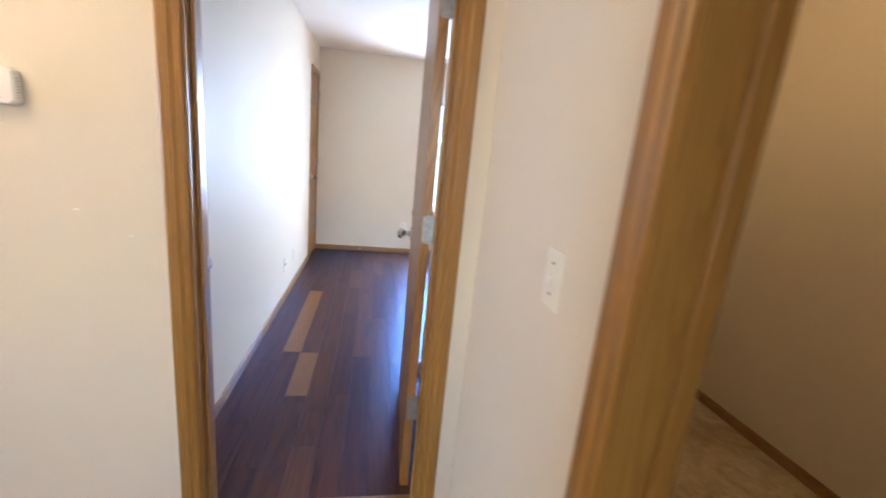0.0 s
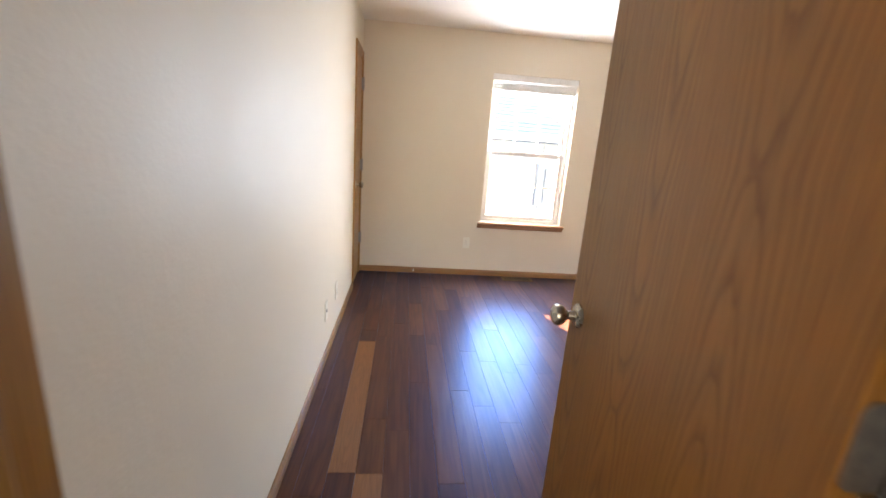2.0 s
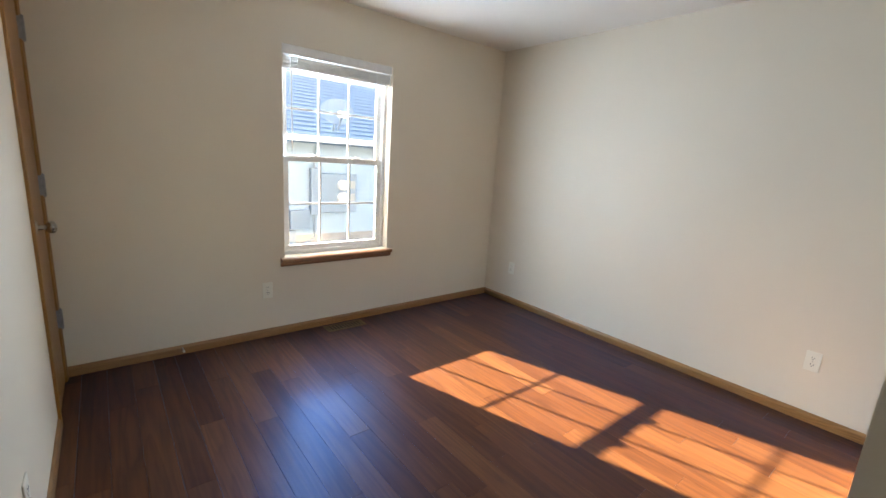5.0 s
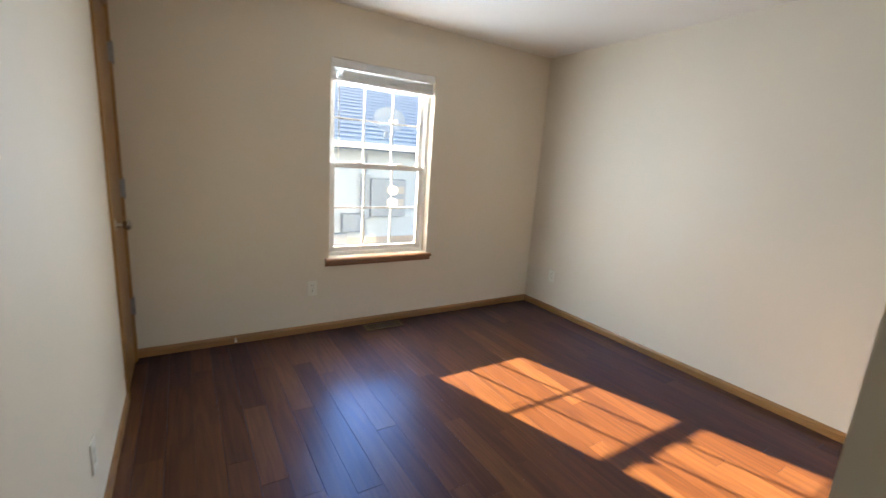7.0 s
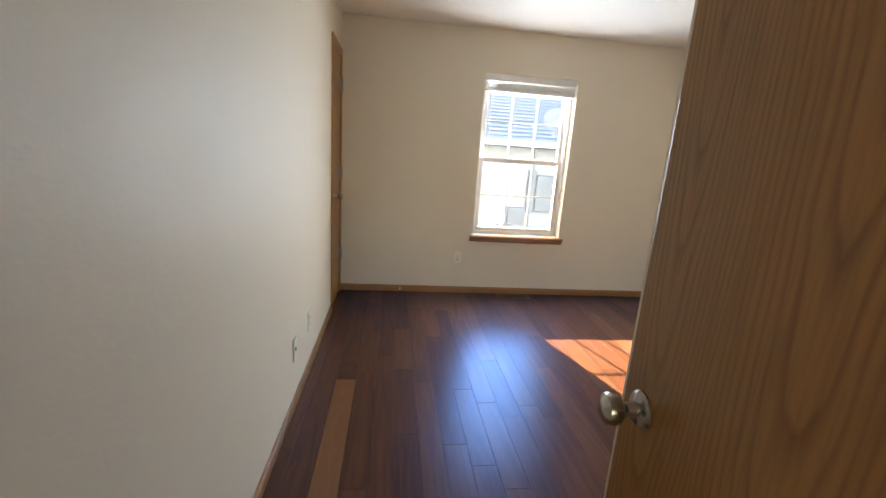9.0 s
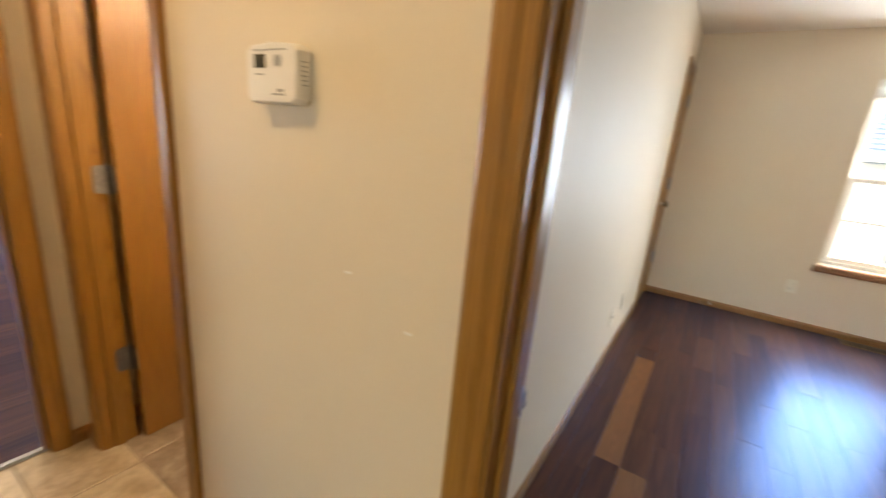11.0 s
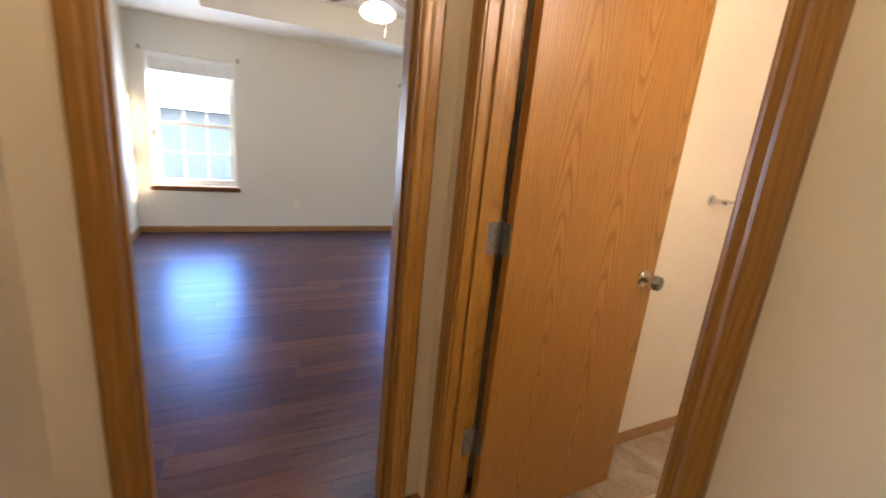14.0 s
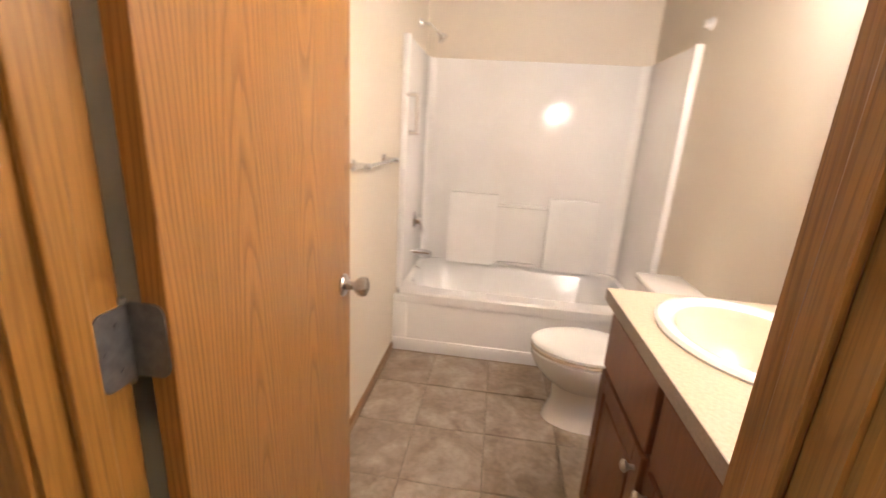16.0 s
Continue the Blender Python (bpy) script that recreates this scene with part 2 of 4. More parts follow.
MIRROR = material("mirror_silver", (0.9, 0.9, 0.9), 0.02, 1.0)
GLOW = material("lamp_glass", (0.9, 0.85, 0.75), 0.3, 0.0, (1.0, 0.88, 0.68), 1.5)
FANBLADE = speckled("fan_blade_brown", (0.10, 0.06, 0.045), (0.14, 0.09, 0.07), 25, 0.4)
SIDING = speckled("vinyl_siding", (0.30, 0.40, 0.49), (0.27, 0.37, 0.46), 8, 0.5)
ROOF = speckled("roof_shingle", (0.05, 0.125, 0.22), (0.07, 0.16, 0.27), 30, 0.85, 0.5)
CONCRETE = speckled("concrete", (0.34, 0.33, 0.31), (0.26, 0.25, 0.24), 9, 0.85, 0.3)
GRASS = speckled("gravel_ground", (0.12, 0.14, 0.16), (0.17, 0.19, 0.21), 14, 0.9, 0.6)
METERBOX = speckled("grey_steel_box", (0.19, 0.26, 0.33), (0.17, 0.235, 0.30), 12, 0.5)

REGISTER = speckled("register_brown", (0.17, 0.13, 0.10), (0.13, 0.10, 0.075), 40, 0.4, 0, 0.4)
ACRYLIC = material("clear_acrylic", (0.9, 0.9, 0.88), 0.08)
ACRYLIC.node_tree.nodes["Principled BSDF"].inputs["Transmission Weight"].default_value = 0.85
BROWN_CUP = material("brown_acrylic", (0.30, 0.20, 0.13), 0.15)
GLASS = bpy.data.materials.new("window_glass")
GLASS.use_nodes = True
gt = GLASS.node_tree
gt.nodes.remove(gt.nodes["Principled BSDF"])
gm, gtr, ggl, gfr = (gt.nodes.new("ShaderNode" + k) for k in ("MixShader", "BsdfTransparent", "BsdfGlossy", "Fresnel"))
ggl.inputs["Roughness"].default_value = 0.02
gt.links.new(gfr.outputs[0], gm.inputs[0])
gt.links.new(gtr.outputs[0], gm.inputs[1])
gt.links.new(ggl.outputs[0], gm.inputs[2])
gt.links.new(gm.outputs[0], gt.nodes["Material Output"].inputs[0])


# mesh helpers
def box(bm, x0, x1, y0, y1, z0, z1, bevel=0.0, m=None):
    made = bmesh.ops.create_cube(bm, size=1.0)["verts"]
    mm = Matrix.Translation(((x0 + x1) / 2, (y0 + y1) / 2, (z0 + z1) / 2)) @ Matrix.Diagonal((x1 - x0, y1 - y0, z1 - z0, 1))
    bmesh.ops.transform(bm, matrix=(m @ mm) if m else mm, verts=made)
    if bevel:
        edges = list({e for v in made for e in v.link_edges})
        bmesh.ops.bevel(bm, geom=edges, offset=bevel, segments=2, profile=0.5, affect="EDGES")
    return bm


def cyl(bm, a, b, r, r2=None, seg=16):
    a, b = Vector(a), Vector(b)
    d = b - a
    m = Matrix.Translation((a + b) / 2) @ d.to_track_quat("Z", "Y").to_matrix().to_4x4()
    bmesh.ops.create_cone(bm, cap_ends=True, segments=seg, radius1=r, radius2=r if r2 is None else r2, depth=d.length, matrix=m)
    return bm


def lathe(bm, profile, m=Matrix(), seg=24, sx=1.0, sy=1.0):
    """Turns (radius, height) points about z."""
    rings = []
    for r, z in profile:
        if r < 1e-5:
            rings.append([bm.verts.new(m @ Vector((0, 0, z)))])
        else:
            rings.append([bm.verts.new(m @ Vector((sx * r * math.cos(2 * math.pi * k / seg), sy * r * math.sin(2 * math.pi * k / seg), z))) for k in range(seg)])
    for p, q in zip(rings, rings[1:]):
        for k in range(seg):
            vs = [p[k % len(p)], p[(k + 1) % len(p)], q[(k + 1) % len(q)], q[k % len(q)]]
            vs = list(dict.fromkeys(vs))
            if len(vs) > 2:
                bm.faces.new(vs)
    return bm


def tube(bm, pts, r, seg=10):
    for a, b in zip(pts, pts[1:]):
        cyl(bm, a, b, r, seg=seg)
    for p in pts[1:-1]:
        bmesh.ops.create_icosphere(bm, subdivisions=2, radius=r, matrix=Matrix.Translation(p))
    return bm


def loft(bm, rings, cap=True):
    loops = [[bm.verts.new(p) for p in ring] for ring in rings]
    n = len(loops[0])
    for p, q in zip(loops, loops[1:]):
        for k in range(n):
            bm.faces.new((p[k], p[(k + 1) % n], q[(k + 1) % n], q[k]))
    if cap:
        bm.faces.new(loops[0][::-1])
        bm.faces.new(loops[-1])
    return bm


def prism(bm, outline, axis, a, b):
    """Extrudes a 2D outline along an axis from a to b; the outline's two numbers fill the other axes in order."""
    def put(p, v):
        return {"x": (v, p[0], p[1]), "y": (p[0], v, p[1]), "z": (p[0], p[1], v)}[axis]
    return loft(bm, [[put(p, a) for p in outline], [put(p, b) for p in outline]])


def mesh_of(name, bm, mat, smooth=False):
    bmesh.ops.recalc_face_normals(bm, faces=bm.faces[:])
    d = bpy.data.meshes.new(name)
    bm.to_mesh(d)
    bm.free()
    d.materials.append(mat)
    if smooth:
        for p in d.polygons:
            p.use_smooth = True
        d.set_sharp_from_angle(angle=radians(35))
    return d


def part(name, bm, mat, parent, label="", smooth=False):
    ob = new(name, mesh_of(name, bm, mat, smooth))
    ob.parent = parent
    return tagged(ob, label)


def thing(name, m, label, category, group="", kind=""):
    ob = new(name)
    ob.matrix_basis = m
    ob.empty_display_size = 0.1
    return tagged(ob, label, category, group, kind)


def structure(name, bm, mat, label, category, smooth=False):
    return tagged(new(name, mesh_of(name, bm, mat, smooth)), label, category, kind="structure")


def B():
    return bmesh.new()


# ---- the plan ----
H = 2.37
BX0, BX1, BY0, BY1 = -0.935, 2.365, 2.125, 6.042
HN = 2.015
EX = 0.118
WX = -2.512
SY = 1.008
TX0, TX1, TY = -2.512, -0.99, 4.87
MX, MY0, MY1 = -7.125, 0.385, 5.0


def wall(name, axis, face0, face1, a, b, openings, mat, label="warm white painted drywall", top=H):
    """A wall along an axis between two faces, with openings (from, to, bottom, top)."""
    bm = B()

    def blk(p, q, z0, z1):
        if q - p > 1e-4 and z1 - z0 > 1e-4:
            if axis == "x":
                box(bm, p, q, face0, face1, z0, z1)
            else:
                box(bm, face0, face1, p, q, z0, z1)
    at = a
    for p, q, z0, z1 in sorted(openings):
        blk(at, p, 0, top)
        blk(p, q, 0, z0)
        blk(p, q, z1, top)
        at = q
    blk(at, b, 0, top)
    return structure(name, bm, mat, label, "wall")


DOOR_H = 2.03
BED_O = (-0.764, 0.002)
BATH_O = (-2.386, -1.658)
MAS_O = (1.168, 1.903)
CLO_O = (5.52, 5.985)
SOU_O = (-2.117, -1.43)
EAS_O = (0.44, 1.19)
WIN = (0.292, 1.142, 0.578, 2.018)
MW1 = (0.56, 1.42, 0.562, 2.0)
MW2 = (3.49, 4.35, 0.562, 2.0)

wall("wall_hall_north", "x", HN, BY0, WX, EX, [(*BATH_O, 0, DOOR_H + 0.02), (*BED_O, 0, DOOR_H + 0.02)], WALL)
wall("wall_bedroom_west", "y", TX1, BX0, BY0, BY1, [(*CLO_O, 0, DOOR_H + 0.01)], WALL)
wall("wall_bedroom_north", "x", BY1, BY1 + 0.17, BX0 - 0.7, BX1 + 0.12, [WIN], WALL)
wall("wall_bedroom_east", "y", BX1, BX1 + 0.12, 2.98, BY1, [], WALL)
wall("wall_bedroom_alcove", "x", 2.98, 3.09, EX, BX1, [], WALL)
wall("wall_hall_east", "y", EX, EX + 0.11, -2.5, 2.98, [(*EAS_O, 0, DOOR_H + 0.02)], WALL)
wall("wall_hall_west", "y", WX - 0.12, WX, MY0, MY1, [(*MAS_O, 0, DOOR_H + 0.02)], WALL)
wall("wall_hall_south", "x", SY - 0.11, SY, WX, -1.3, [(*SOU_O, 0, DOOR_H + 0.02)], WALL)
wall("wall_living_west", "y", -1.41, -1.3, -2.5, SY - 0.11, [], WALL)
wall("wall_living_south", "x", -2.62, -2.5, -1.41, EX + 0.11, [(-1.1, 0.0, 0.8, 2.1)], WALL)
wall("wall_linen_back", "x", 0.27, 0.38, WX, -1.41, [], WALL)
wall("wall_bath_north", "x", TY, TY + 0.11, WX, TX1, [], WALL)
wall("wall_closet_back", "y", -1.75, -1.64, TY + 0.11, BY1, [], WALL)
wall("wall_utility_east", "y", 1.84, 1.95, -1.0, 2.98, [], WALL)
wall("wall_utility_south", "x", -1.1, -1.0, EX + 0.11, 1.97, [], WALL)
wall("wall_master_west", "y", MX - 0.17, MX, MY0 - 0.12, MY1 + 0.12, [MW1, MW2], WALL_M, "pale grey-white painted drywall")
wall("wall_master_south", "x", MY0 - 0.12, MY0, MX, WX - 0.12, [], WALL_M, "pale grey-white painted drywall")
wall("wall_master_north", "x", MY1, MY1 + 0.12, MX, WX, [], WALL_M, "pale grey-white painted drywall")

# ceilings
structure("ceiling_bedroom", box(B(), BX0 - 0.8, BX1 + 0.12, BY0, BY1 + 0.17, H, H + 0.12), CEIL, "white textured drywall ceiling", "ceiling")
structure("ceiling_hall", box(B(), WX, 2.0, -2.62, BY0, H, H + 0.12), CEIL, "white textured drywall ceiling", "ceiling")
structure("ceiling_bath", box(B(), WX, TX1 + 0.045, BY0, TY + 0.11, H, H + 0.115), CEIL, "white textured drywall ceiling", "ceiling")
TR = (-6.35, -3.45, 1.15, 3.8)
bm = B()
box(bm, MX - 0.17, TR[0], MY0 - 0.12, MY1 + 0.12, H, H + 0.27)
box(bm, TR[1], WX, MY0 - 0.12, MY1 + 0.12, H, H + 0.27)
box(bm, TR[0], TR[1], MY0 - 0.12, TR[2], H, H + 0.27)
box(bm, TR[0], TR[1], TR[3], MY1 + 0.12, H, H + 0.27)
box(bm, MX - 0.17, WX, MY0 - 0.12, MY1 + 0.12, H + 0.27, H + 0.42)
structure("ceiling_master", bm, CEIL, "white tray ceiling with a raised middle", "ceiling")


# ---- trim ----
def casing_outline(w, d):
    return [(0, 0), (0, d * 0.55), (w * 0.12, d * 0.75), (w * 0.35, d * 0.7), (w * 0.5, d), (w * 0.9, d), (w, d * 0.8), (w, 0)]


def door_frame(name, axis, o, f0, f1, sides, stop_at, w=0.062, d=0.016, label="honey oak door casing and jamb"):
    """Jambs, stop and casings round a door opening in a wall between faces f0 and f1. sides: +1 casing on f1, -1 on f0."""
    root = thing(name, Matrix(), label, "door frame", kind="structure")
    a, b = o
    hat = DOOR_H + 0.02

    def bx(bm, p, q, s, t, z0, z1, bev=0.0):
        return box(bm, p, q, s, t, z0, z1, bev) if axis == "x" else box(bm, s, t, p, q, z0, z1, bev)
    j0, j1 = f0 - 0.001, f1 + 0.001
    part("jamb", bx(B(), a, a + 0.016, j0, j1, 0, hat), OAK_T, root)
    part("jamb", bx(B(), b - 0.016, b, j0, j1, 0, hat), OAK_T, root)
    part("head_jamb", bx(B(), a + 0.016, b - 0.016, j0, j1, hat - 0.016, hat), OAK_X if axis == "x" else OAK_Y, root)
    s0, s1 = stop_at
    part("stop", bx(B(), a + 0.016, a + 0.027, s0, s1, 0, hat - 0.016, 0.003), OAK_T, root)
    part("stop", bx(B(), b - 0.027, b - 0.016, s0, s1, 0, hat - 0.016, 0.003), OAK_T, root)
    prof = casing_outline(w, d)
    for s in sides:
        for end, sg in ((a, -1), (b, 1)):
            face = f1 if s > 0 else f0
            inner = end - sg * 0.010
            if axis == "x":
                out = [(inner + sg * u, face + s * v) for u, v in prof]
            else:
                out = [(face + s * v, inner + sg * u) for u, v in prof]
            part("casing", prism(B(), out, "z", 0, hat + w - 0.008), OAK_T, root)
        out = [(hat - 0.006 + u, v) for u, v in prof]
        bm = B()
        if axis == "x":
            prism(bm, [(face + s * v, z) for z, v in out], "x", a + 0.011, b - 0.011)
        else:
            prism(bm, [(face + s * v, z) for z, v in out], "y", a + 0.011, b - 0.011)
        part("head_casing", bm, OAK_X if axis == "x" else OAK_Y, root)
    return root


door_frame("door_frame_bedroom", "x", BED_O, HN, BY0, (1, -1), (2.05, 2.085))
door_frame("door_frame_bath", "x", BATH_O, HN, BY0, (1, -1), (2.05, 2.085), 0.058)
door_frame("door_frame_master", "y", MAS_O, WX - 0.12, WX, (1, -1), (-2.577, -2.542))
door_frame("door_frame_closet", "y", CLO_O, TX1, BX0, (1,), (-0.99, -0.975), 0.05, 0.012)
door_frame("door_frame_linen", "x", SOU_O, SY - 0.11, SY, (1,), (0.938, 0.97), 0.045, 0.012)
door_frame("door_frame_utility", "y", EAS_O, EX, EX + 0.11, (1, -1), (0.19, 0.225))


def baseboard(name, axis, a, b, face, s, h=0.06, d=0.012, mat=None):
    out = [(0, 0), (d, 0), (d, h * 0.7), (d * 0.55, h * 0.92), (d * 0.3, h), (0, h)]
    bm = B()
    if axis == "x":
        prism(bm, [(face + s * u, z) for u, z in out], "x", a, b)
    else:
        prism(bm, [(face + s * u, z) for u, z in out], "y", a, b)
    return structure(name, bm, mat or (OAK_X if axis == "x" else OAK_Y), "honey oak baseboard", "baseboard")


baseboard("baseboard_bedroom_north", "x", BX0, BX1, BY1, -1)
baseboard("baseboard_bedroom_east", "y", 3.09, BY1 - 0.012, BX1, -1)
baseboard("baseboard_bedroom_west", "y", BY0, CLO_O[0] - 0.045, BX0, 1)
baseboard("baseboard_bedroom_entry", "y", BY0 + 0.02, 3.09, EX, -1)
baseboard("baseboard_hall_north", "x", BATH_O[1] + 0.055, BED_O[0] - 0.055, HN, -1)
baseboard("baseboard_hall_corner", "x", WX + 0.012, BATH_O[0] - 0.055, HN, -1)
baseboard("baseboard_hall_west", "y", SY + 0.012, MAS_O[0] - 0.055, WX, 1)
baseboard("baseboard_hall_west", "y", MAS_O[1] + 0.055, HN, WX, 1)
baseboard("baseboard_hall_south", "x", WX, SOU_O[0] - 0.04, SY, 1)
baseboard("baseboard_hall_east", "y", EAS_O[1] + 0.055, HN, EX, -1)
baseboard("baseboard_bath_west", "y", BY0, 4.06, WX, 1, 0.055)
baseboard("baseboard_master_west", "y", MY0, MY1, MX, 1, 0.075)
baseboard("baseboard_master_south", "x", MX + 0.012, WX - 0.12, MY0, 1, 0.075)
baseboard("baseboard_utility_east", "y", -1.0, 2.98, 1.84, -1)


# ---- doors ----
def knob_set(parent, x, z, y, s):
    """A round satin knob on a door face at y, pointing along s."""
    m = pose(x, y, z, -90 * s)
    bm = lathe(B(), [(0, 0), (0.032, 0), (0.032, 0.004), (0.028, 0.009), (0.013, 0.011), (0.011, 0.03), (0.016, 0.036), (0.025, 0.045), (0.028, 0.056), (0.025, 0.066), (0.014, 0.072), (0, 0.073)], m)
    part("knob", bm, NICKEL, parent, "satin nickel round knob", True)


def hinge(parent, x, y, z, spread=0.035, hgt=0.1):
    root = B()
    cyl(root, (x, y, z - hgt / 2), (x, y, z + hgt / 2), 0.0065, seg=12)
    for zz in (-1, 1):
        bmesh.ops.create_icosphere(root, subdivisions=1, radius=0.007, matrix=Matrix.Translation((x, y, z + zz * (hgt / 2 + 0.003))))
    return root


def leaf_plate(bm, c, u, n, w, h, t=0.0025, r=0.014):
    """A hinge leaf with rounded far corners, from its pin line c along u."""
    c, u, n = Vector(c), Vector(u).normalized(), Vector(n).normalized()
    pts = [(0, -h / 2), (w - r, -h / 2)]
    pts += [(w - r + r * math.sin(a), -h / 2 + r - r * math.cos(a)) for a in (0.5, 1.0, 1.5)]
    pts += [(w - r + r * math.sin(a), h / 2 - r + r * math.cos(a)) for a in (1.5, 1.0, 0.5)]
    pts += [(w - r, h / 2), (0, h / 2)]
    rings = [[c + u * p + Vector((0, 0, q)) + n * k for p, q in pts] for k in (0, t)]
    loft(bm, rings)
    for p, q in ((0.3, 0.3), (0.7, 0.0), (0.3, -0.3)):
        s = c + u * (p * w + 0.003) + Vector((0, 0, q * h))
        cyl(bm, s, s + n * (t + 0.0012), 0.0035, seg=8)


def door(name, hx, hy, turn, width, label, mirror=1, sides=(1, -1), mat=None):
    """A flush slab door. Local x runs from the hinge to the latch; y = 0 is the hinge-pin face, the slab lies to -mirror*y."""
    root = thing(name, pose(hx, hy, 0.012, 0, 0, turn), label, "door", kind="structure")
    y0, y1 = (-0.049, -0.014) if mirror > 0 else (0.014, 0.049)
    slab = part("slab", box(B(), 0.008, width, y0, y1, 0, DOOR_H - 0.02, 0.0025), mat or OAK, root)
    for s in sides:
        knob_set(root, width - 0.06, 0.918, y1 if s > 0 else y0, s)
    bm = box(B(), width - 0.0005, width + 0.0015, (y0 + y1) / 2 - 0.0125, (y0 + y1) / 2 + 0.0125, 0.89, 0.95)
    part("latch_plate", bm, NICKEL, root)
    for z in (0.36, 1.072, 1.80):
        bm = hinge(root, 0, 0.004 * mirror, z)
        leaf_plate(bm, (0.0075, 0, z), (0, -mirror, 0), (-1, 0, 0), 0.045, 0.1)
        part("hinge", bm, STEEL, root, "brushed steel butt hinge", True)
    return root


door("door_bedroom", -0.014, 2.134, 180 - 92.8, 0.735, "honey oak flush bedroom door standing open", -1)
door("door_bath", -2.370, 2.134, 91.5, 0.692, "honey oak flush bathroom door standing open", 1)
door("door_closet", BX0 + 0.014, 5.971, -90, 0.433, "oak flush closet door, closed", 1, (1,))
door("door_linen", SOU_O[0] + 0.014, SY + 0.014, 0, 0.652, "red-brown oak linen closet door, closed", 1, (1,), OAK_RED)


def frame_leaf(name, x, y, u, n, parent=None):
    for z in (0.372, 1.084, 1.812):
        bm = B()
        leaf_plate(bm, (x, y, z), u, n, 0.045, 0.1)
        tagged(new(name, mesh_of(name, bm, STEEL)), "brushed steel hinge leaf on the jamb", "hinge", "hinge leaves", "structure")


frame_leaf("jamb_hinge_leaf", -0.0142, 2.134, (0, -1, 0), (-1, 0, 0))
frame_leaf("jamb_hinge_leaf", -2.3698, 2.134, (0, -1, 0), (1, 0, 0))


def strike(x, y, s):
    bm = box(B(), x, x + s * 0.002, y - 0.018, y + 0.018, 0.90, 0.96)
    box(bm, x + s * 0.002, x + s * 0.0035, y + 0.018, y + 0.03, 0.915, 0.945)
    tagged(new("strike_plate", mesh_of("strike_plate", bm, NICKEL)), "satin nickel strike plate on the jamb", "strike plate", "", "structure")


strike(BED_O[0] + 0.0165, 2.103, 1)
strike(BATH_O[1] - 0.0165, 2.103, -1)


# ---- windows ----
def window(name, m, w, h, label, sill_mat, blind_h, drop=0.0):
    """A double-hung vinyl window. Local x along the wall, y = 0 the room face and +y outwards, z = 0 the opening's bottom."""
    root = thing(name, m, label, "window", kind="structure")
    d0, d1 = 0.075, 0.155
    fr = part("window_frame", B_frame(0, w, 0.0, h, d0, d1, 0.028), VINYL, root, "white vinyl frame")
    mid = h * 0.488
    for nm, z0, z1, y in (("lower_sash", 0.028, mid + 0.018, d0 + 0.012), ("upper_sash", mid - 0.018, h - 0.028, d0 + 0.042)):
        sash = part(nm, B_frame(0.028, w - 0.028, z0, z1, y, y + 0.028, 0.038), VINYL, root)
        x0, x1 = 0.066, w - 0.066
        g0, g1 = z0 + 0.038, z1 - 0.038
        for k in (1, 2):
            x = x0 + (x1 - x0) * k / 3
            part("muntin", box(B(), x - 0.007, x + 0.007, y + 0.009, y + 0.019, g0, g1, 0.002), VINYL, sash)
        zz = (g0 + g1) / 2
        part("muntin", box(B(), x0, x1, y + 0.0095, y + 0.0185, zz - 0.007, zz + 0.007, 0.002), VINYL, sash)
        pane = part("pane", box(B(), x0 - 0.005, x1 + 0.005, y + 0.0125, y + 0.0155, g0 - 0.005, g1 + 0.005), GLASS, sash)
        pane.visible_shadow = False
    for x in (w * 0.3, w * 0.7):
        bm = box(B(), x - 0.028, x + 0.028, d0 + 0.004, d0 + 0.03, mid + 0.018, mid + 0.028, 0.003)
        box(bm, x - 0.006, x + 0.026, d0 + 0.0, d0 + 0.016, mid + 0.028, mid + 0.036, 0.002)
        part("sash_lock", bm, VINYL, root)
    stool = box(B(), 0.0, w, 0.0, d0, -0.022, -0.001)
    part("window_ledge", stool, VINYL, root)
    out = [(-0.038, -0.03), (-0.046, -0.022), (-0.046, -0.008), (-0.038, 0.0), (-0.001, 0.0), (-0.001, -0.062), (-0.014, -0.062), (-0.02, -0.05), (-0.02, -0.03)]
    part("window_sill", prism(B(), out, "x", -0.03, w + 0.03), sill_mat, root, "stained wood sill")
    return root


def B_frame(x0, x1, z0, z1, y0, y1, t):
    bm = B()
    box(bm, x0, x0 + t, y0, y1, z0, z1, 0.003)
    box(bm, x1 - t, x1, y0, y1, z0, z1, 0.003)
    box(bm, x0 + t, x1 - t, y0 + 0.001, y1 - 0.001, z0, z0 + t)
    box(bm, x0 + t, x1 - t, y0 + 0.001, y1 - 0.001, z1 - t, z1)
    return bm


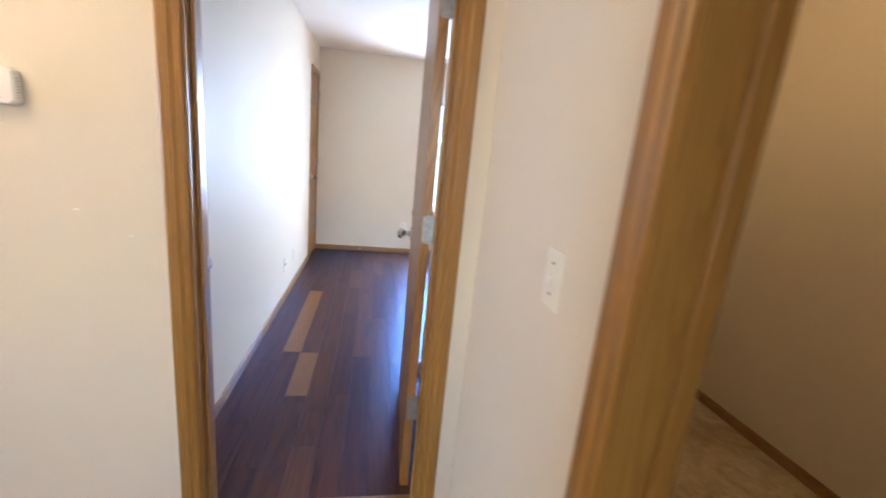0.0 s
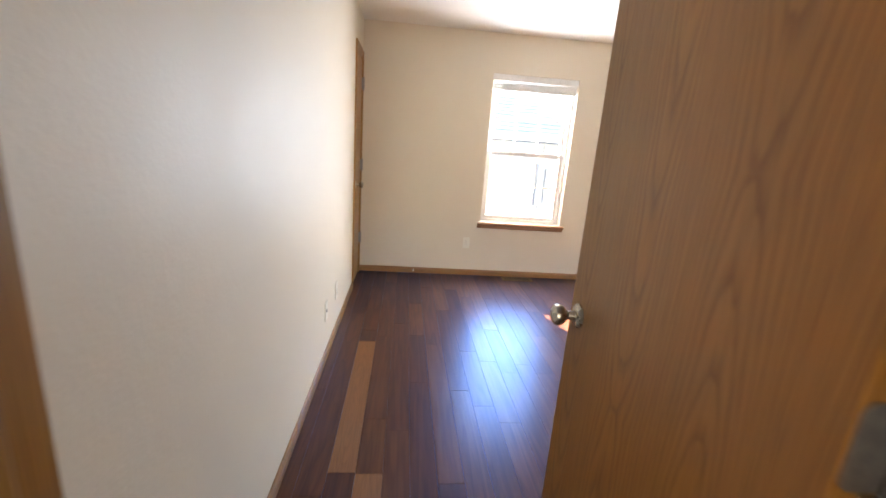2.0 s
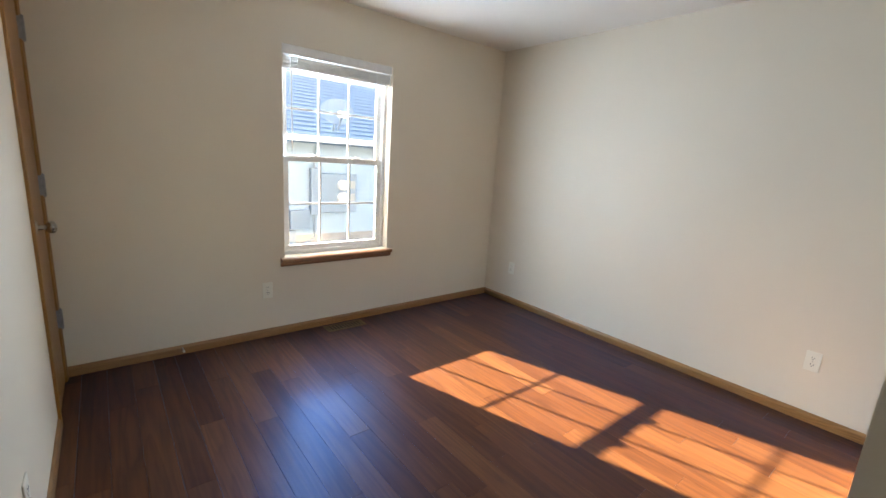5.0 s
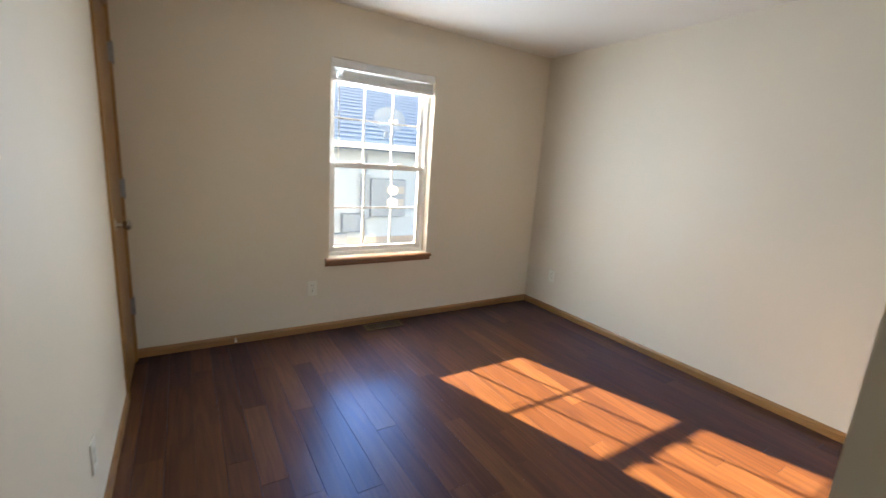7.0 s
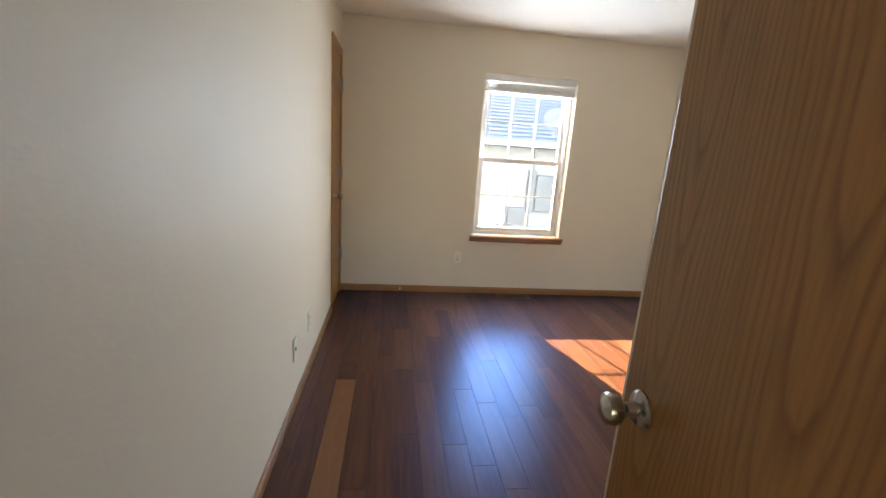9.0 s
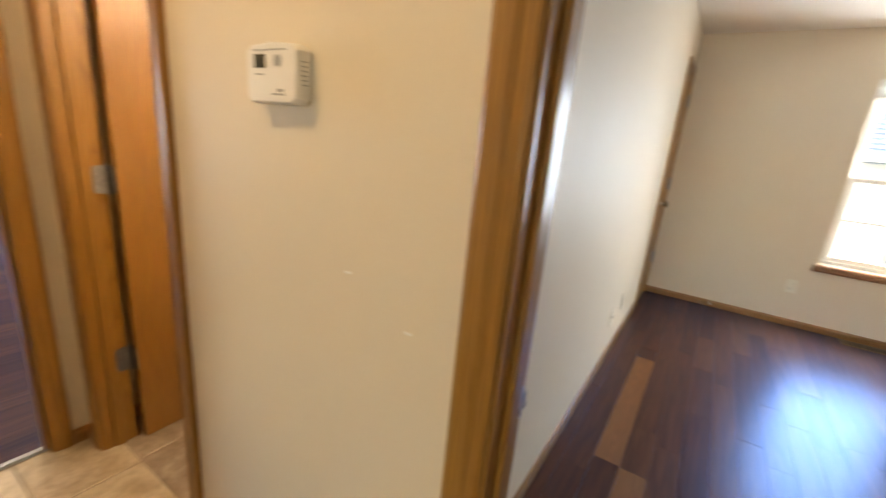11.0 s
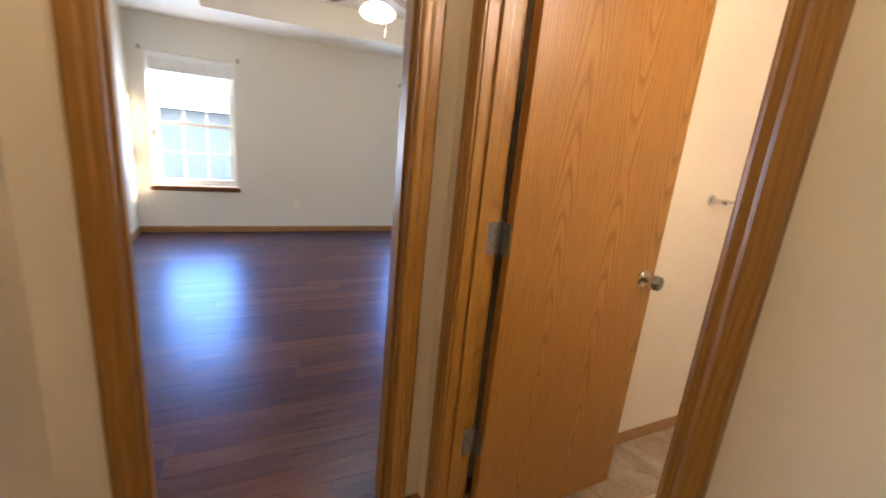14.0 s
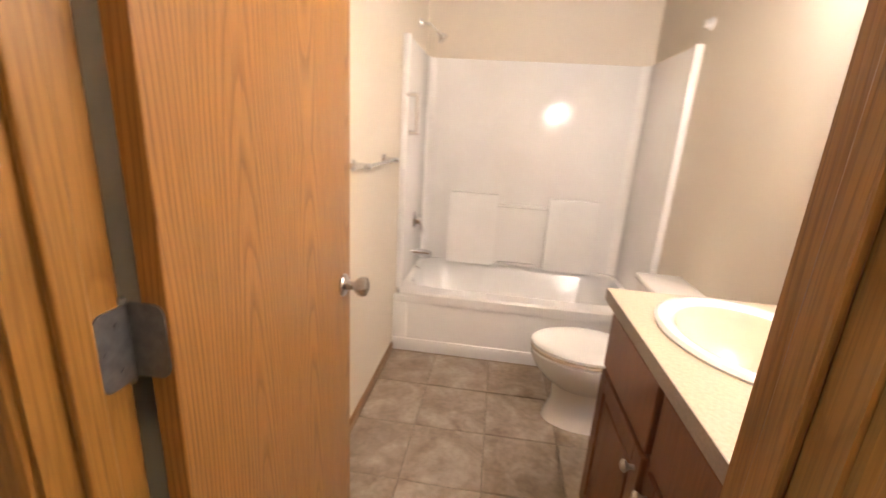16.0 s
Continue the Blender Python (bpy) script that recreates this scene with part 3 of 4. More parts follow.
def blind(name, m, w, stack, label, wand=True):
    """A raised mini-blind: head rail, stacked slats, bottom rail, cords and wand. z = 0 is the opening's top."""
    root = thing(name, m, label, "window blind")
    part("head_rail", box(B(), 0.006, w - 0.006, 0.012, 0.052, -0.034, -0.001, 0.003), BLIND, root)
    part("valance", box(B(), 0.004, w - 0.004, 0.006, 0.011, -0.062, -0.001, 0.002), BLIND, root)
    n = int(stack / 0.0042)
    slat = None
    for k in range(n):
        z = -0.062 - k * 0.0042
        if slat is None:
            out = [(0.020, 0), (0.032, 0.0012), (0.044, 0), (0.044, -0.0036), (0.032, -0.0026), (0.020, -0.0036)]
            slat = mesh_of("slat", prism(B(), out, "x", 0.01, w - 0.01), BLIND)
        ob = new("slat", slat)
        ob.parent = root
        ob.location = (random.uniform(-0.001, 0.001), random.uniform(-0.0025, 0.0025), z)
    zb = -0.062 - n * 0.0042
    part("bottom_rail", box(B(), 0.008, w - 0.008, 0.02, 0.045, zb - 0.016, zb, 0.003), BLIND, root)
    for x in (0.14, 0.5, 0.86):
        part("ladder_tape", box(B(), w * x - 0.009, w * x + 0.009, 0.0155, 0.018, zb - 0.014, -0.062, 0.0), WHITE, root)
    if wand:
        part("wand", cyl(B(), (0.065, 0.004, -0.68), (0.062, 0.006, -0.03), 0.0035, seg=8), BLIND, root)
    return root


window("window_bedroom", pose(WIN[0], BY1, WIN[2]), WIN[1] - WIN[0], WIN[3] - WIN[2], "white vinyl double-hung window with grilles", SILL, 0.1)
blind("window_blind", pose(WIN[0], BY1, WIN[3]), WIN[1] - WIN[0], 0.07, "white mini blind raised to the window's top")
for o in (MW1, MW2):
    window("window_master", pose(MX, o[0], o[2], 0, 0, 90), o[1] - o[0], o[3] - o[2], "white vinyl double-hung window with grilles", SILL_Y, 0.1)
    blind("window_blind", pose(MX, o[0], o[3], 0, 0, 90), o[1] - o[0], 0.11, "white mini blind raised to the window's top", False)
    for yy in (o[0] - 0.05, o[1] + 0.04):
        root = thing("curtain_rod_bracket", pose(MX, yy, 2.02), "small dark metal curtain rod bracket on the wall", "bracket", "curtain rod brackets")
        part("plate", box(B(), 0, 0.004, -0.01, 0.01, -0.02, 0.02, 0.001), BRONZE, root)
        part("hook", tube(B(), [(0.003, 0, 0.008), (0.04, 0, 0.01), (0.05, 0, 0.022)], 0.005), BRONZE, root)


# ---- bathroom ----
def bathtub():
    root = thing("bathtub_surround", pose((TX0 + TX1) / 2, TY - 0.393, 0), "glossy white one-piece fibreglass tub and shower surround", "bathtub")
    hw, y0, y1 = 0.7605, -0.395, 0.393
    rim = 0.40
    # skirt with a recessed panel
    bm = box(B(), -hw, hw, y0, y0 + 0.03, 0, rim - 0.03, 0.004)
    part("apron", bm, FIBRE, root, "", True)
    part("apron_foot", box(B(), -hw, hw, y0 - 0.012, y0 + 0.001, 0.0, 0.085, 0.006), FIBRE, root, "", True)
    part("apron_end", box(B(), -hw, -hw + 0.09, y0 - 0.0118, y0 + 0.001, 0.086, rim - 0.076, 0.006), FIBRE, root, "", True)
    part("apron_end", box(B(), hw - 0.09, hw, y0 - 0.0118, y0 + 0.001, 0.086, rim - 0.076, 0.006), FIBRE, root, "", True)
    part("apron_rail", box(B(), -hw, hw, y0 - 0.012, y0 + 0.001, rim - 0.075, rim - 0.03, 0.006), FIBRE, root, "", True)

    def ring(sx, sy, z, n=40, p=5.0, cy=0.02):
        pts = []
        for k in range(n):
            a = 2 * math.pi * k / n
            c, s = math.cos(a), math.sin(a)
            q = (abs(c) ** p + abs(s) ** p) ** (-1 / p)
            pts.append((sx * q * c, cy + sy * q * s, z))
        return pts
    rings = [ring(hw, 0.405, rim - 0.04, p=14, cy=-0.005), ring(hw, 0.405, rim - 0.012, p=14, cy=-0.005), ring(hw - 0.012, 0.393, rim, p=12, cy=-0.005), ring(hw - 0.06, 0.335, rim, p=8, cy=0.035), ring(hw - 0.075, 0.32, rim - 0.02, p=7, cy=0.035), ring(hw - 0.11, 0.28, 0.15), ring(hw - 0.15, 0.23, 0.085), ring(0.2, 0.1, 0.08, p=3), ring(0.01, 0.01, 0.079, p=2)]
    part("basin", loft(B(), rings, False), FIBRE, root, "", True)
    # surround panels
    top = 1.845
    part("back_panel", box(B(), -hw + 0.045, hw - 0.045, y1 - 0.028, y1, rim - 0.005, top, 0.008), FIBRE, root, "", True)
    for s in (-1, 1):
        bm = B()
        xa, xb = (-hw, -hw + 0.03) if s < 0 else (hw - 0.03, hw)
        box(bm, xa, xb, y0 + 0.06, y1, rim - 0.005, top, 0.008)
        box(bm, xa if s < 0 else xb - 0.042, xb if s > 0 else xa + 0.042, y0 + 0.045, y0 + 0.075, rim - 0.005, top + 0.004, 0.01)
        part("side_panel", bm, FIBRE, root, "", True)
        c = (s * (hw - 0.03), y1 - 0.028)
        bm = B()
        arc = [(c[0] - s * 0.05 * (1 - math.cos(a)), c[1] - 0.05 * (1 - math.sin(a))) for a in [k * math.pi / 12 for k in range(7)]]
        prism(bm, arc + [(c[0] + s * 0.02, c[1] + 0.02)], "z", rim - 0.005, top - 0.001)
        part("corner_cove", bm, FIBRE, root, "", True)
    # moulded shelves on the back panel
    yb = y1 - 0.028
    for x0, x1, z in ((-0.53, -0.17, 0.93), (0.20, 0.55, 0.93)):
        out = [(yb, rim), (yb - 0.07, rim), (yb - 0.03, z - 0.03), (yb - 0.022, z - 0.005), (yb - 0.005, z), (yb, z)]
        part("moulded_shelf", prism(B(), out, "x", x0, x1), FIBRE, root, "", True)
    out = [(yb, 0.42), (yb - 0.012, 0.42), (yb - 0.012, 0.84), (yb - 0.026, 0.846), (yb - 0.024, 0.858), (yb, 0.865)]
    part("moulded_shelf", prism(B(), out, "x", -0.17, 0.20), FIBRE, root, "", True)
    part("soap_ledge", box(B(), -0.13, 0.14, yb - 0.06, yb, 0.405, 0.425, 0.008), FIBRE, root, "", True)
    return root


bathtub()
LW = TX0 + 0.03


def shower_fittings():
    yv = 4.50
    root = thing("wall_shower", pose(TX0, 4.60, 2.005), "chrome shower arm and head on the wall", "shower")
    part("flange", lathe(B(), [(0, 0), (0.03, 0), (0.027, 0.006), (0.012, 0.012), (0, 0.012)], pose(0, 0, 0, 0, 90)), CHROME, root, "", True)
    part("arm", tube(B(), [(0, 0, 0), (0.06, 0, -0.004), (0.105, 0, -0.045)], 0.009, 12), CHROME, root, "", True)
    m = Matrix.Translation((0.105, 0, -0.045)) @ Vector((0.7, 0, -0.72)).to_track_quat("Z", "Y").to_matrix().to_4x4()
    part("head", lathe(B(), [(0, 0), (0.014, 0), (0.018, 0.012), (0.014, 0.024), (0.03, 0.045), (0.036, 0.06), (0.033, 0.066), (0, 0.066)], m), CHROME, root, "", True)
    root = thing("shower_valve", pose(LW, yv, 0.745), "chrome single-lever shower valve", "shower valve")
    part("plate", lathe(B(), [(0, 0), (0.062, 0), (0.06, 0.006), (0.03, 0.014), (0.026, 0.04), (0, 0.042)], pose(0, 0, 0, 0, 90), 28, 1.25, 0.8), CHROME, root, "", True)
    part("lever", tube(B(), [(0.04, 0, 0), (0.052, 0, -0.03), (0.058, 0, -0.075)], 0.009, 10), CHROME, root, "", True)
    root = thing("tub_spout", pose(LW, yv, 0.53), "chrome tub spout on the white surround", "spout")
    part("body", loft(B(), [[(x, r * math.cos(a), r * math.sin(a) + dz) for a in [k * math.pi / 8 for k in range(16)]] for x, r, dz in ((0, 0.03, 0), (0.01, 0.026, 0), (0.09, 0.024, -0.001), (0.125, 0.021, -0.004), (0.135, 0.012, -0.006))]), CHROME, root, "", True)
    part("outlet", cyl(B(), (0.112, 0, -0.034), (0.112, 0, -0.01), 0.015), CHROME, root, "", True)
    root = thing("overflow_plate", pose(LW + 0.03, yv - 0.02, 0.43), "round chrome overflow plate with a lever", "overflow plate")
    part("plate", lathe(B(), [(0, 0), (0.03, 0), (0.028, 0.005), (0, 0.008)], pose(0, 0, 0, 0, 90)), CHROME, root, "", True)
    part("lever", cyl(B(), (0.006, 0, 0), (0.03, 0, -0.015), 0.004), CHROME, root)


shower_fittings()


def bar(name, a, b, out, r, label, category, flange=0.026, mat=None):
    """A rail held by two posts that stand out from a wall along +x."""
    a, b = Vector(a), Vector(b)
    root = thing(name, Matrix.Translation(a), label, category)
    d = b - a
    for p in (Vector(), d):
        part("post_base", lathe(B(), [(0, 0), (flange, 0), (flange * 0.95, 0.006), (flange * 0.5, 0.014), (flange * 0.42, out - 0.006), (flange * 0.55, out + 0.004), (flange * 0.4, out + 0.014), (0, out + 0.016)], Matrix.Translation(p) @ pose(0, 0, 0, 0, 90)), CHROME, root, "", True)
    u = d.normalized() * 0.012
    part("rail", cyl(B(), Vector((out, 0, 0)) - u, d + Vector((out, 0, 0)) + u, r, seg=14), mat or CHROME, root, "", True)
    return root


bar("towel_bar", (TX0, 3.335, 1.205), (TX0, 3.785, 1.205), 0.062, 0.0075, "clear acrylic towel bar on chrome posts", "towel bar", mat=ACRYLIC)
bar("grab_bar", (LW, 4.165, 1.335), (LW, 4.155, 1.54), 0.055, 0.012, "short chrome upright grab bar", "grab bar", 0.03)
root = thing("curtain_rod_end", pose(TX1, 4.10, 1.93), "white shower rod socket on the wall", "rod socket")
part("socket", lathe(B(), [(0, 0), (0.03, 0), (0.028, 0.01), (0.018, 0.014), (0.018, 0.035), (0, 0.035)], pose(0, 0, 0, 0, -90)), WHITE, root, "", True)


def toilet():
    root = thing("toilet", pose(TX1, 3.61, 0, 0, 0, 0), "white ceramic toilet with a closed lid", "toilet")

    def egg(z, xc, a_front, a_back, b, n=32):
        pts = []
        for k in range(n):
            t = 2 * math.pi * k / n
            c, s = math.cos(t), math.sin(t)
            pts.append((xc - (a_front * c if c > 0 else a_back * c), b * s, z))
        return pts
    part("base", loft(B(), [egg(0.0, -0.40, 0.222, 0.24, 0.118), egg(0.03, -0.40, 0.217, 0.24, 0.114), egg(0.12, -0.40, 0.185, 0.22, 0.1), egg(0.2, -0.41, 0.18, 0.22, 0.112)]), CERAMIC, root, "", True)
    part("bowl", loft(B(), [egg(0.17, -0.41, 0.13, 0.2, 0.085), egg(0.23, -0.42, 0.21, 0.22, 0.135), egg(0.29, -0.43, 0.255, 0.22, 0.168), egg(0.34, -0.44, 0.27, 0.22, 0.182), egg(0.37, -0.44, 0.272, 0.22, 0.185), egg(0.378, -0.44, 0.262, 0.21, 0.175)]), CERAMIC, root, "", True)
    part("seat", loft(B(), [egg(0.379, -0.44, 0.268, 0.2, 0.178), egg(0.383, -0.44, 0.276, 0.205, 0.186), egg(0.393, -0.44, 0.276, 0.205, 0.186), egg(0.397, -0.44, 0.268, 0.2, 0.178)]), CREAM, root, "cream seat ring", True)
    part("lid", loft(B(), [egg(0.399, -0.44, 0.272, 0.2, 0.18), egg(0.403, -0.44, 0.278, 0.206, 0.187), egg(0.414, -0.44, 0.276, 0.205, 0.185), egg(0.42, -0.44, 0.25, 0.19, 0.165), egg(0.423, -0.44, 0.12, 0.1, 0.08)]), CERAMIC, root, "", True)
    for s in (-1, 1):
        part("seat_hinge", box(B(), -0.245, -0.215, s * 0.075 - 0.018, s * 0.075 + 0.018, 0.378, 0.415, 0.005), CERAMIC, root)
    part("pedestal_back", box(B(), -0.27, -0.03, -0.09, 0.09, 0.15, 0.385, 0.02), CERAMIC, root, "", True)
    tk = [[(x * sx - 0.108, y * sy, z) for x, y in ((-0.1, -0.2), (-0.08, -0.215), (0.1, -0.215), (0.1, 0.215), (-0.08, 0.215), (-0.1, 0.2))] for z, sx, sy in ((0.386, 0.9, 0.88), (0.42, 0.95, 0.94), (0.70, 1, 1))]
    part("tank", loft(B(), tk), CERAMIC, root, "", True)
    part("tank_lid", box(B(), -0.222, -0.003, -0.225, 0.225, 0.701, 0.735, 0.01), CERAMIC, root, "", True)
    part("flush_lever", tube(B(), [(-0.208, 0.16, 0.65), (-0.225, 0.16, 0.65), (-0.23, 0.10, 0.645)], 0.007, 10), CHROME, root, "", True)
    for s in (-1, 1):
        part("bolt_cap", lathe(B(), [(0.014, 0), (0.014, 0.008), (0.008, 0.016), (0, 0.018)], pose(-0.36, s * 0.105, 0.02)), CERAMIC, root, "", True)


toilet()


def vanity():
    x0, x1, y0, y1 = -1.522, TX1 - 0.002, 2.14, 3.035
    root = thing("vanity_cabinet", pose(x0, y0, 0), "dark cherry-stained wooden bathroom vanity cabinet", "cabinet")
    w, L = x1 - x0, y1 - y0
    bm = box(B(), 0.018, w, 0, 0.016, 0.1, 0.86)
    box(bm, 0.018, w, L - 0.016, L, 0.1, 0.86)
    box(bm, w - 0.008, w, 0.016, L - 0.016, 0.1, 0.86)
    box(bm, 0.018, w - 0.008, 0.016, L - 0.016, 0.1, 0.116)
    box(bm, 0.07, 0.086, 0.0, L, 0.0, 0.1)
    box(bm, 0.018, 0.024, 0.016, L - 0.016, 0.116, 0.86)
    part("body", bm, CABINET, root)
    fr = B()
    half = L / 2
    for a, b in ((0, 0.035), (half - 0.03, half + 0.03), (L - 0.035, L)):
        box(fr, 0.0, 0.018, a, b, 0.1, 0.86)
    for a, b in ((0.1, 0.125), (0.625, 0.66), (0.825, 0.86)):
        box(fr, 0.0005, 0.018, 0.035, half - 0.03, a, b)
        box(fr, 0.0005, 0.018, half + 0.03, L - 0.035, a, b)
    part("face_frame", fr, CABINET, root)
    for a, b in ((0.022, half - 0.018), (half + 0.018, L - 0.022)):
        part("drawer_front", box(B(), -0.018, -0.001, a, b, 0.65, 0.835, 0.004), CABINET, root)
        dr = part("cabinet_door", box(B(), -0.012, -0.001, a + 0.05, b - 0.05, 0.165, 0.59, 0.003), CABINET, root)
        bm = B()
        for p, q, z0, z1 in ((a, a + 0.055, 0.112, 0.637), (b - 0.055, b, 0.112, 0.637)):
            box(bm, -0.02, -0.001, p, q, z0, z1, 0.004)
        for z0, z1 in ((0.112, 0.17), (0.58, 0.637)):
            box(bm, -0.0195, -0.0012, a + 0.054, b - 0.054, z0, z1, 0.003)
        part("door_frame", bm, CABINET, dr)
        bm = box(B(), -0.017, -0.011, a + 0.075, b - 0.075, 0.195, 0.56, 0.005)
        part("raised_panel", bm, CABINET, dr)
        ky = a + 0.03 if a > 0.3 else b - 0.03
        part("knob", lathe(B(), [(0.007, 0), (0.006, 0.012), (0.014, 0.02), (0.016, 0.026), (0.01, 0.032), (0, 0.033)], pose(-0.02, ky, 0.585, 0, -90)), NICKEL, dr, "satin nickel knob", True)
    # worktop with an oval cut for the basin
    cx, cy, a, b = -1.275, 2.765, 0.205, 0.25
    top = thing("countertop", pose(cx, cy, 0.862), "beige speckled laminate vanity countertop", "countertop")
    n = 48
    X0, X1, Y0, Y1 = -1.556 - cx, x1 - cx, 2.128 - cy, 3.056 - cy
    inner, outer = [], []
    for k in range(n):
        t = 2 * math.pi * k / n
        c, s = math.cos(t), math.sin(t)
        inner.append((a * c, b * s))
        f = min((X1 / c if c > 0 else X0 / c) if abs(c) > 1e-6 else 9, (Y1 / s if s > 0 else Y0 / s) if abs(s) > 1e-6 else 9)
        outer.append((f * c, f * s))
    for qx in (X0, X1):
        for qy in (Y0, Y1):
            k = min(range(n), key=lambda i: (outer[i][0] - qx) ** 2 + (outer[i][1] - qy) ** 2)
            outer[k] = (qx, qy)
    bm = B()
    up = [(bm.verts.new((*inner[k], 0.038)), bm.verts.new((*outer[k], 0.038))) for k in range(n)]
    dn = [(bm.verts.new((*inner[k], 0.0)), bm.verts.new((*outer[k], 0.0))) for k in range(n)]
    for k in range(n):
        j = (k + 1) % n
        bm.faces.new((up[k][0], up[k][1], up[j][1], up[j][0]))
        bm.faces.new((dn[k][0], dn[j][0], dn[j][1], dn[k][1]))
        bm.faces.new((up[k][1], dn[k][1], dn[j][1], up[j][1]))
        bm.faces.new((up[k][0], up[j][0], dn[j][0], dn[k][0]))
    part("worktop", bm, LAMINATE, top)
    bm = box(B(), X0 - 0.0025, X0, Y0, Y1, -0.001, 0.0375)
    part("front_edge", bm, LAM_EDGE, top, "grey-brown laminate edge strip")
    part("end_edge", box(B(), X0, X1, Y1, Y1 + 0.0025, -0.001, 0.0375), LAM_EDGE, top)
    sink = thing("sink", pose(cx, cy, 0.90), "cream oval drop-in basin in the countertop", "sink")
    k = b / a
    part("rim", lathe(B(), [(a - 0.03, 0.0005), (a + 0.012, 0.0005), (a + 0.014, 0.006), (a + 0.006, 0.014), (a - 0.012, 0.016), (a - 0.03, 0.008), (a - 0.035, 0.0)], Matrix(), 48, 1, k), CERAMIC, sink, "white raised rim", True)
    part("bowl", lathe(B(), [(a - 0.034, 0.002), (a - 0.045, -0.02), (a - 0.07, -0.08), (a - 0.11, -0.125), (0.02, -0.14), (0, -0.14)], Matrix(), 48, 1, k), CREAM, sink, "", True)
    part("drain", lathe(B(), [(0.022, -0.139), (0.022, -0.136), (0.012, -0.134), (0, -0.134)]), CHROME, sink, "", True)
    fc = thing("faucet", pose(-1.045, cy, 0.912), "chrome two-handle bathroom faucet", "faucet")
    part("base", box(B(), -0.025, 0.025, -0.08, 0.08, 0, 0.018, 0.008), CHROME, fc, "", True)
    part("spout", tube(B(), [(0, 0, 0.015), (-0.005, 0, 0.06), (-0.05, 0, 0.08), (-0.11, 0, 0.065)], 0.012, 14), CHROME, fc, "", True)
    for s in (-1, 1):
        part("handle", lathe(B(), [(0.014, 0), (0.014, 0.03), (0.024, 0.04), (0.026, 0.062), (0.018, 0.072), (0, 0.074)], pose(0, s * 0.055, 0.016)), CHROME, fc, "", True)


vanity()
root = thing("medicine_cabinet", pose(TX1, 2.77, 1.09), "white medicine cabinet with a mirror door", "cabinet")
part("body", box(B(), -0.032, -0.001, -0.29, 0.29, 0, 0.8, 0.002), WHITE, root)
part("mirror_door", box(B(), -0.04, -0.033, -0.285, 0.285, 0.005, 0.795, 0.0015), MIRROR, root)
# cup shape put in for the brown backsplash end by the faucet
root = thing("tumbler", pose(-1.06, 2.945, 0.9005), "small brown cup shape standing in for the backsplash end", "tumbler")
part("cup", lathe(B(), [(0, 0), (0.03, 0), (0.034, 0.09), (0.031, 0.09), (0.027, 0.006), (0, 0.006)]), BROWN_CUP, root, "", True)
root = thing("vanity_light", pose(TX1, 2.72, 2.08), "chrome bar with three glowing glass globes", "wall lamp")
part("bar", box(B(), -0.03, -0.001, -0.32, 0.32, -0.045, 0.045, 0.006), CHROME, root)
for s in (-0.22, 0, 0.22):
    g = part("globe", lathe(B(), [(0, -0.055), (0.03, -0.047), (0.05, -0.022), (0.055, 0), (0.05, 0.022), (0.03, 0.047), (0, 0.055)], pose(-0.1, s, 0), 20), GLOW, root, "glowing frosted globe", True)
    g.visible_shadow = False


# ---- hall ----
def thermostat():
    root = thing("thermostat", pose(-1.206, HN, 1.369), "white wall thermostat with a small dark display", "thermostat")
    hw, h = 0.066, 0.094
    out = [(-hw, 0.008), (-hw + 0.01, 0.0), (hw - 0.01, 0.0), (hw, 0.008), (hw, h - 0.012), (hw - 0.012, h - 0.002), (0, h + 0.002), (-hw + 0.012, h - 0.002), (-hw, h - 0.012)]

    def sc(k):
        return [(x * k, h / 2 + (z - h / 2) * k) for x, z in out]
    body = part("housing", loft(B(), [[(x, y, z) for x, z in sc(k)] for y, k in ((-0.001, 0.97), (-0.006, 1.0), (-0.024, 1.0), (-0.031, 0.965), (-0.033, 0.93))]), WHITE, root, "", False)
    part("display", box(B(), -0.040, -0.012, -0.0345, -0.032, 0.055, 0.076), LCD, body, "dark liquid crystal display")
    part("dial", lathe(B(), [(0, 0), (0.009, 0), (0.009, 0.002), (0.007, 0.003), (0, 0.003)], pose(0.02, -0.033, 0.066, 90)), GREY, body, "grey round button", True)
    part("slit", box(B(), -0.045, 0.042, -0.0338, -0.032, 0.0815, 0.0835), GREY, body)
    part("print", box(B(), -0.038, -0.018, -0.0336, -0.032, 0.044, 0.0465), GREY, body)
    part("print", box(B(), 0.006, 0.036, -0.0336, -0.032, 0.013, 0.016), GREY, body)
    part("print", box(B(), 0.018, 0.034, -0.0336, -0.032, 0.018, 0.023), GREY, body)
    for k in range(6):
        for s in (-1, 1):
            part("vent_slot", box(B(), s * hw - 0.001, s * hw + 0.0003, -0.022, -0.011, 0.030 + k * 0.007, 0.0318 + k * 0.007), GREY, body)


thermostat()


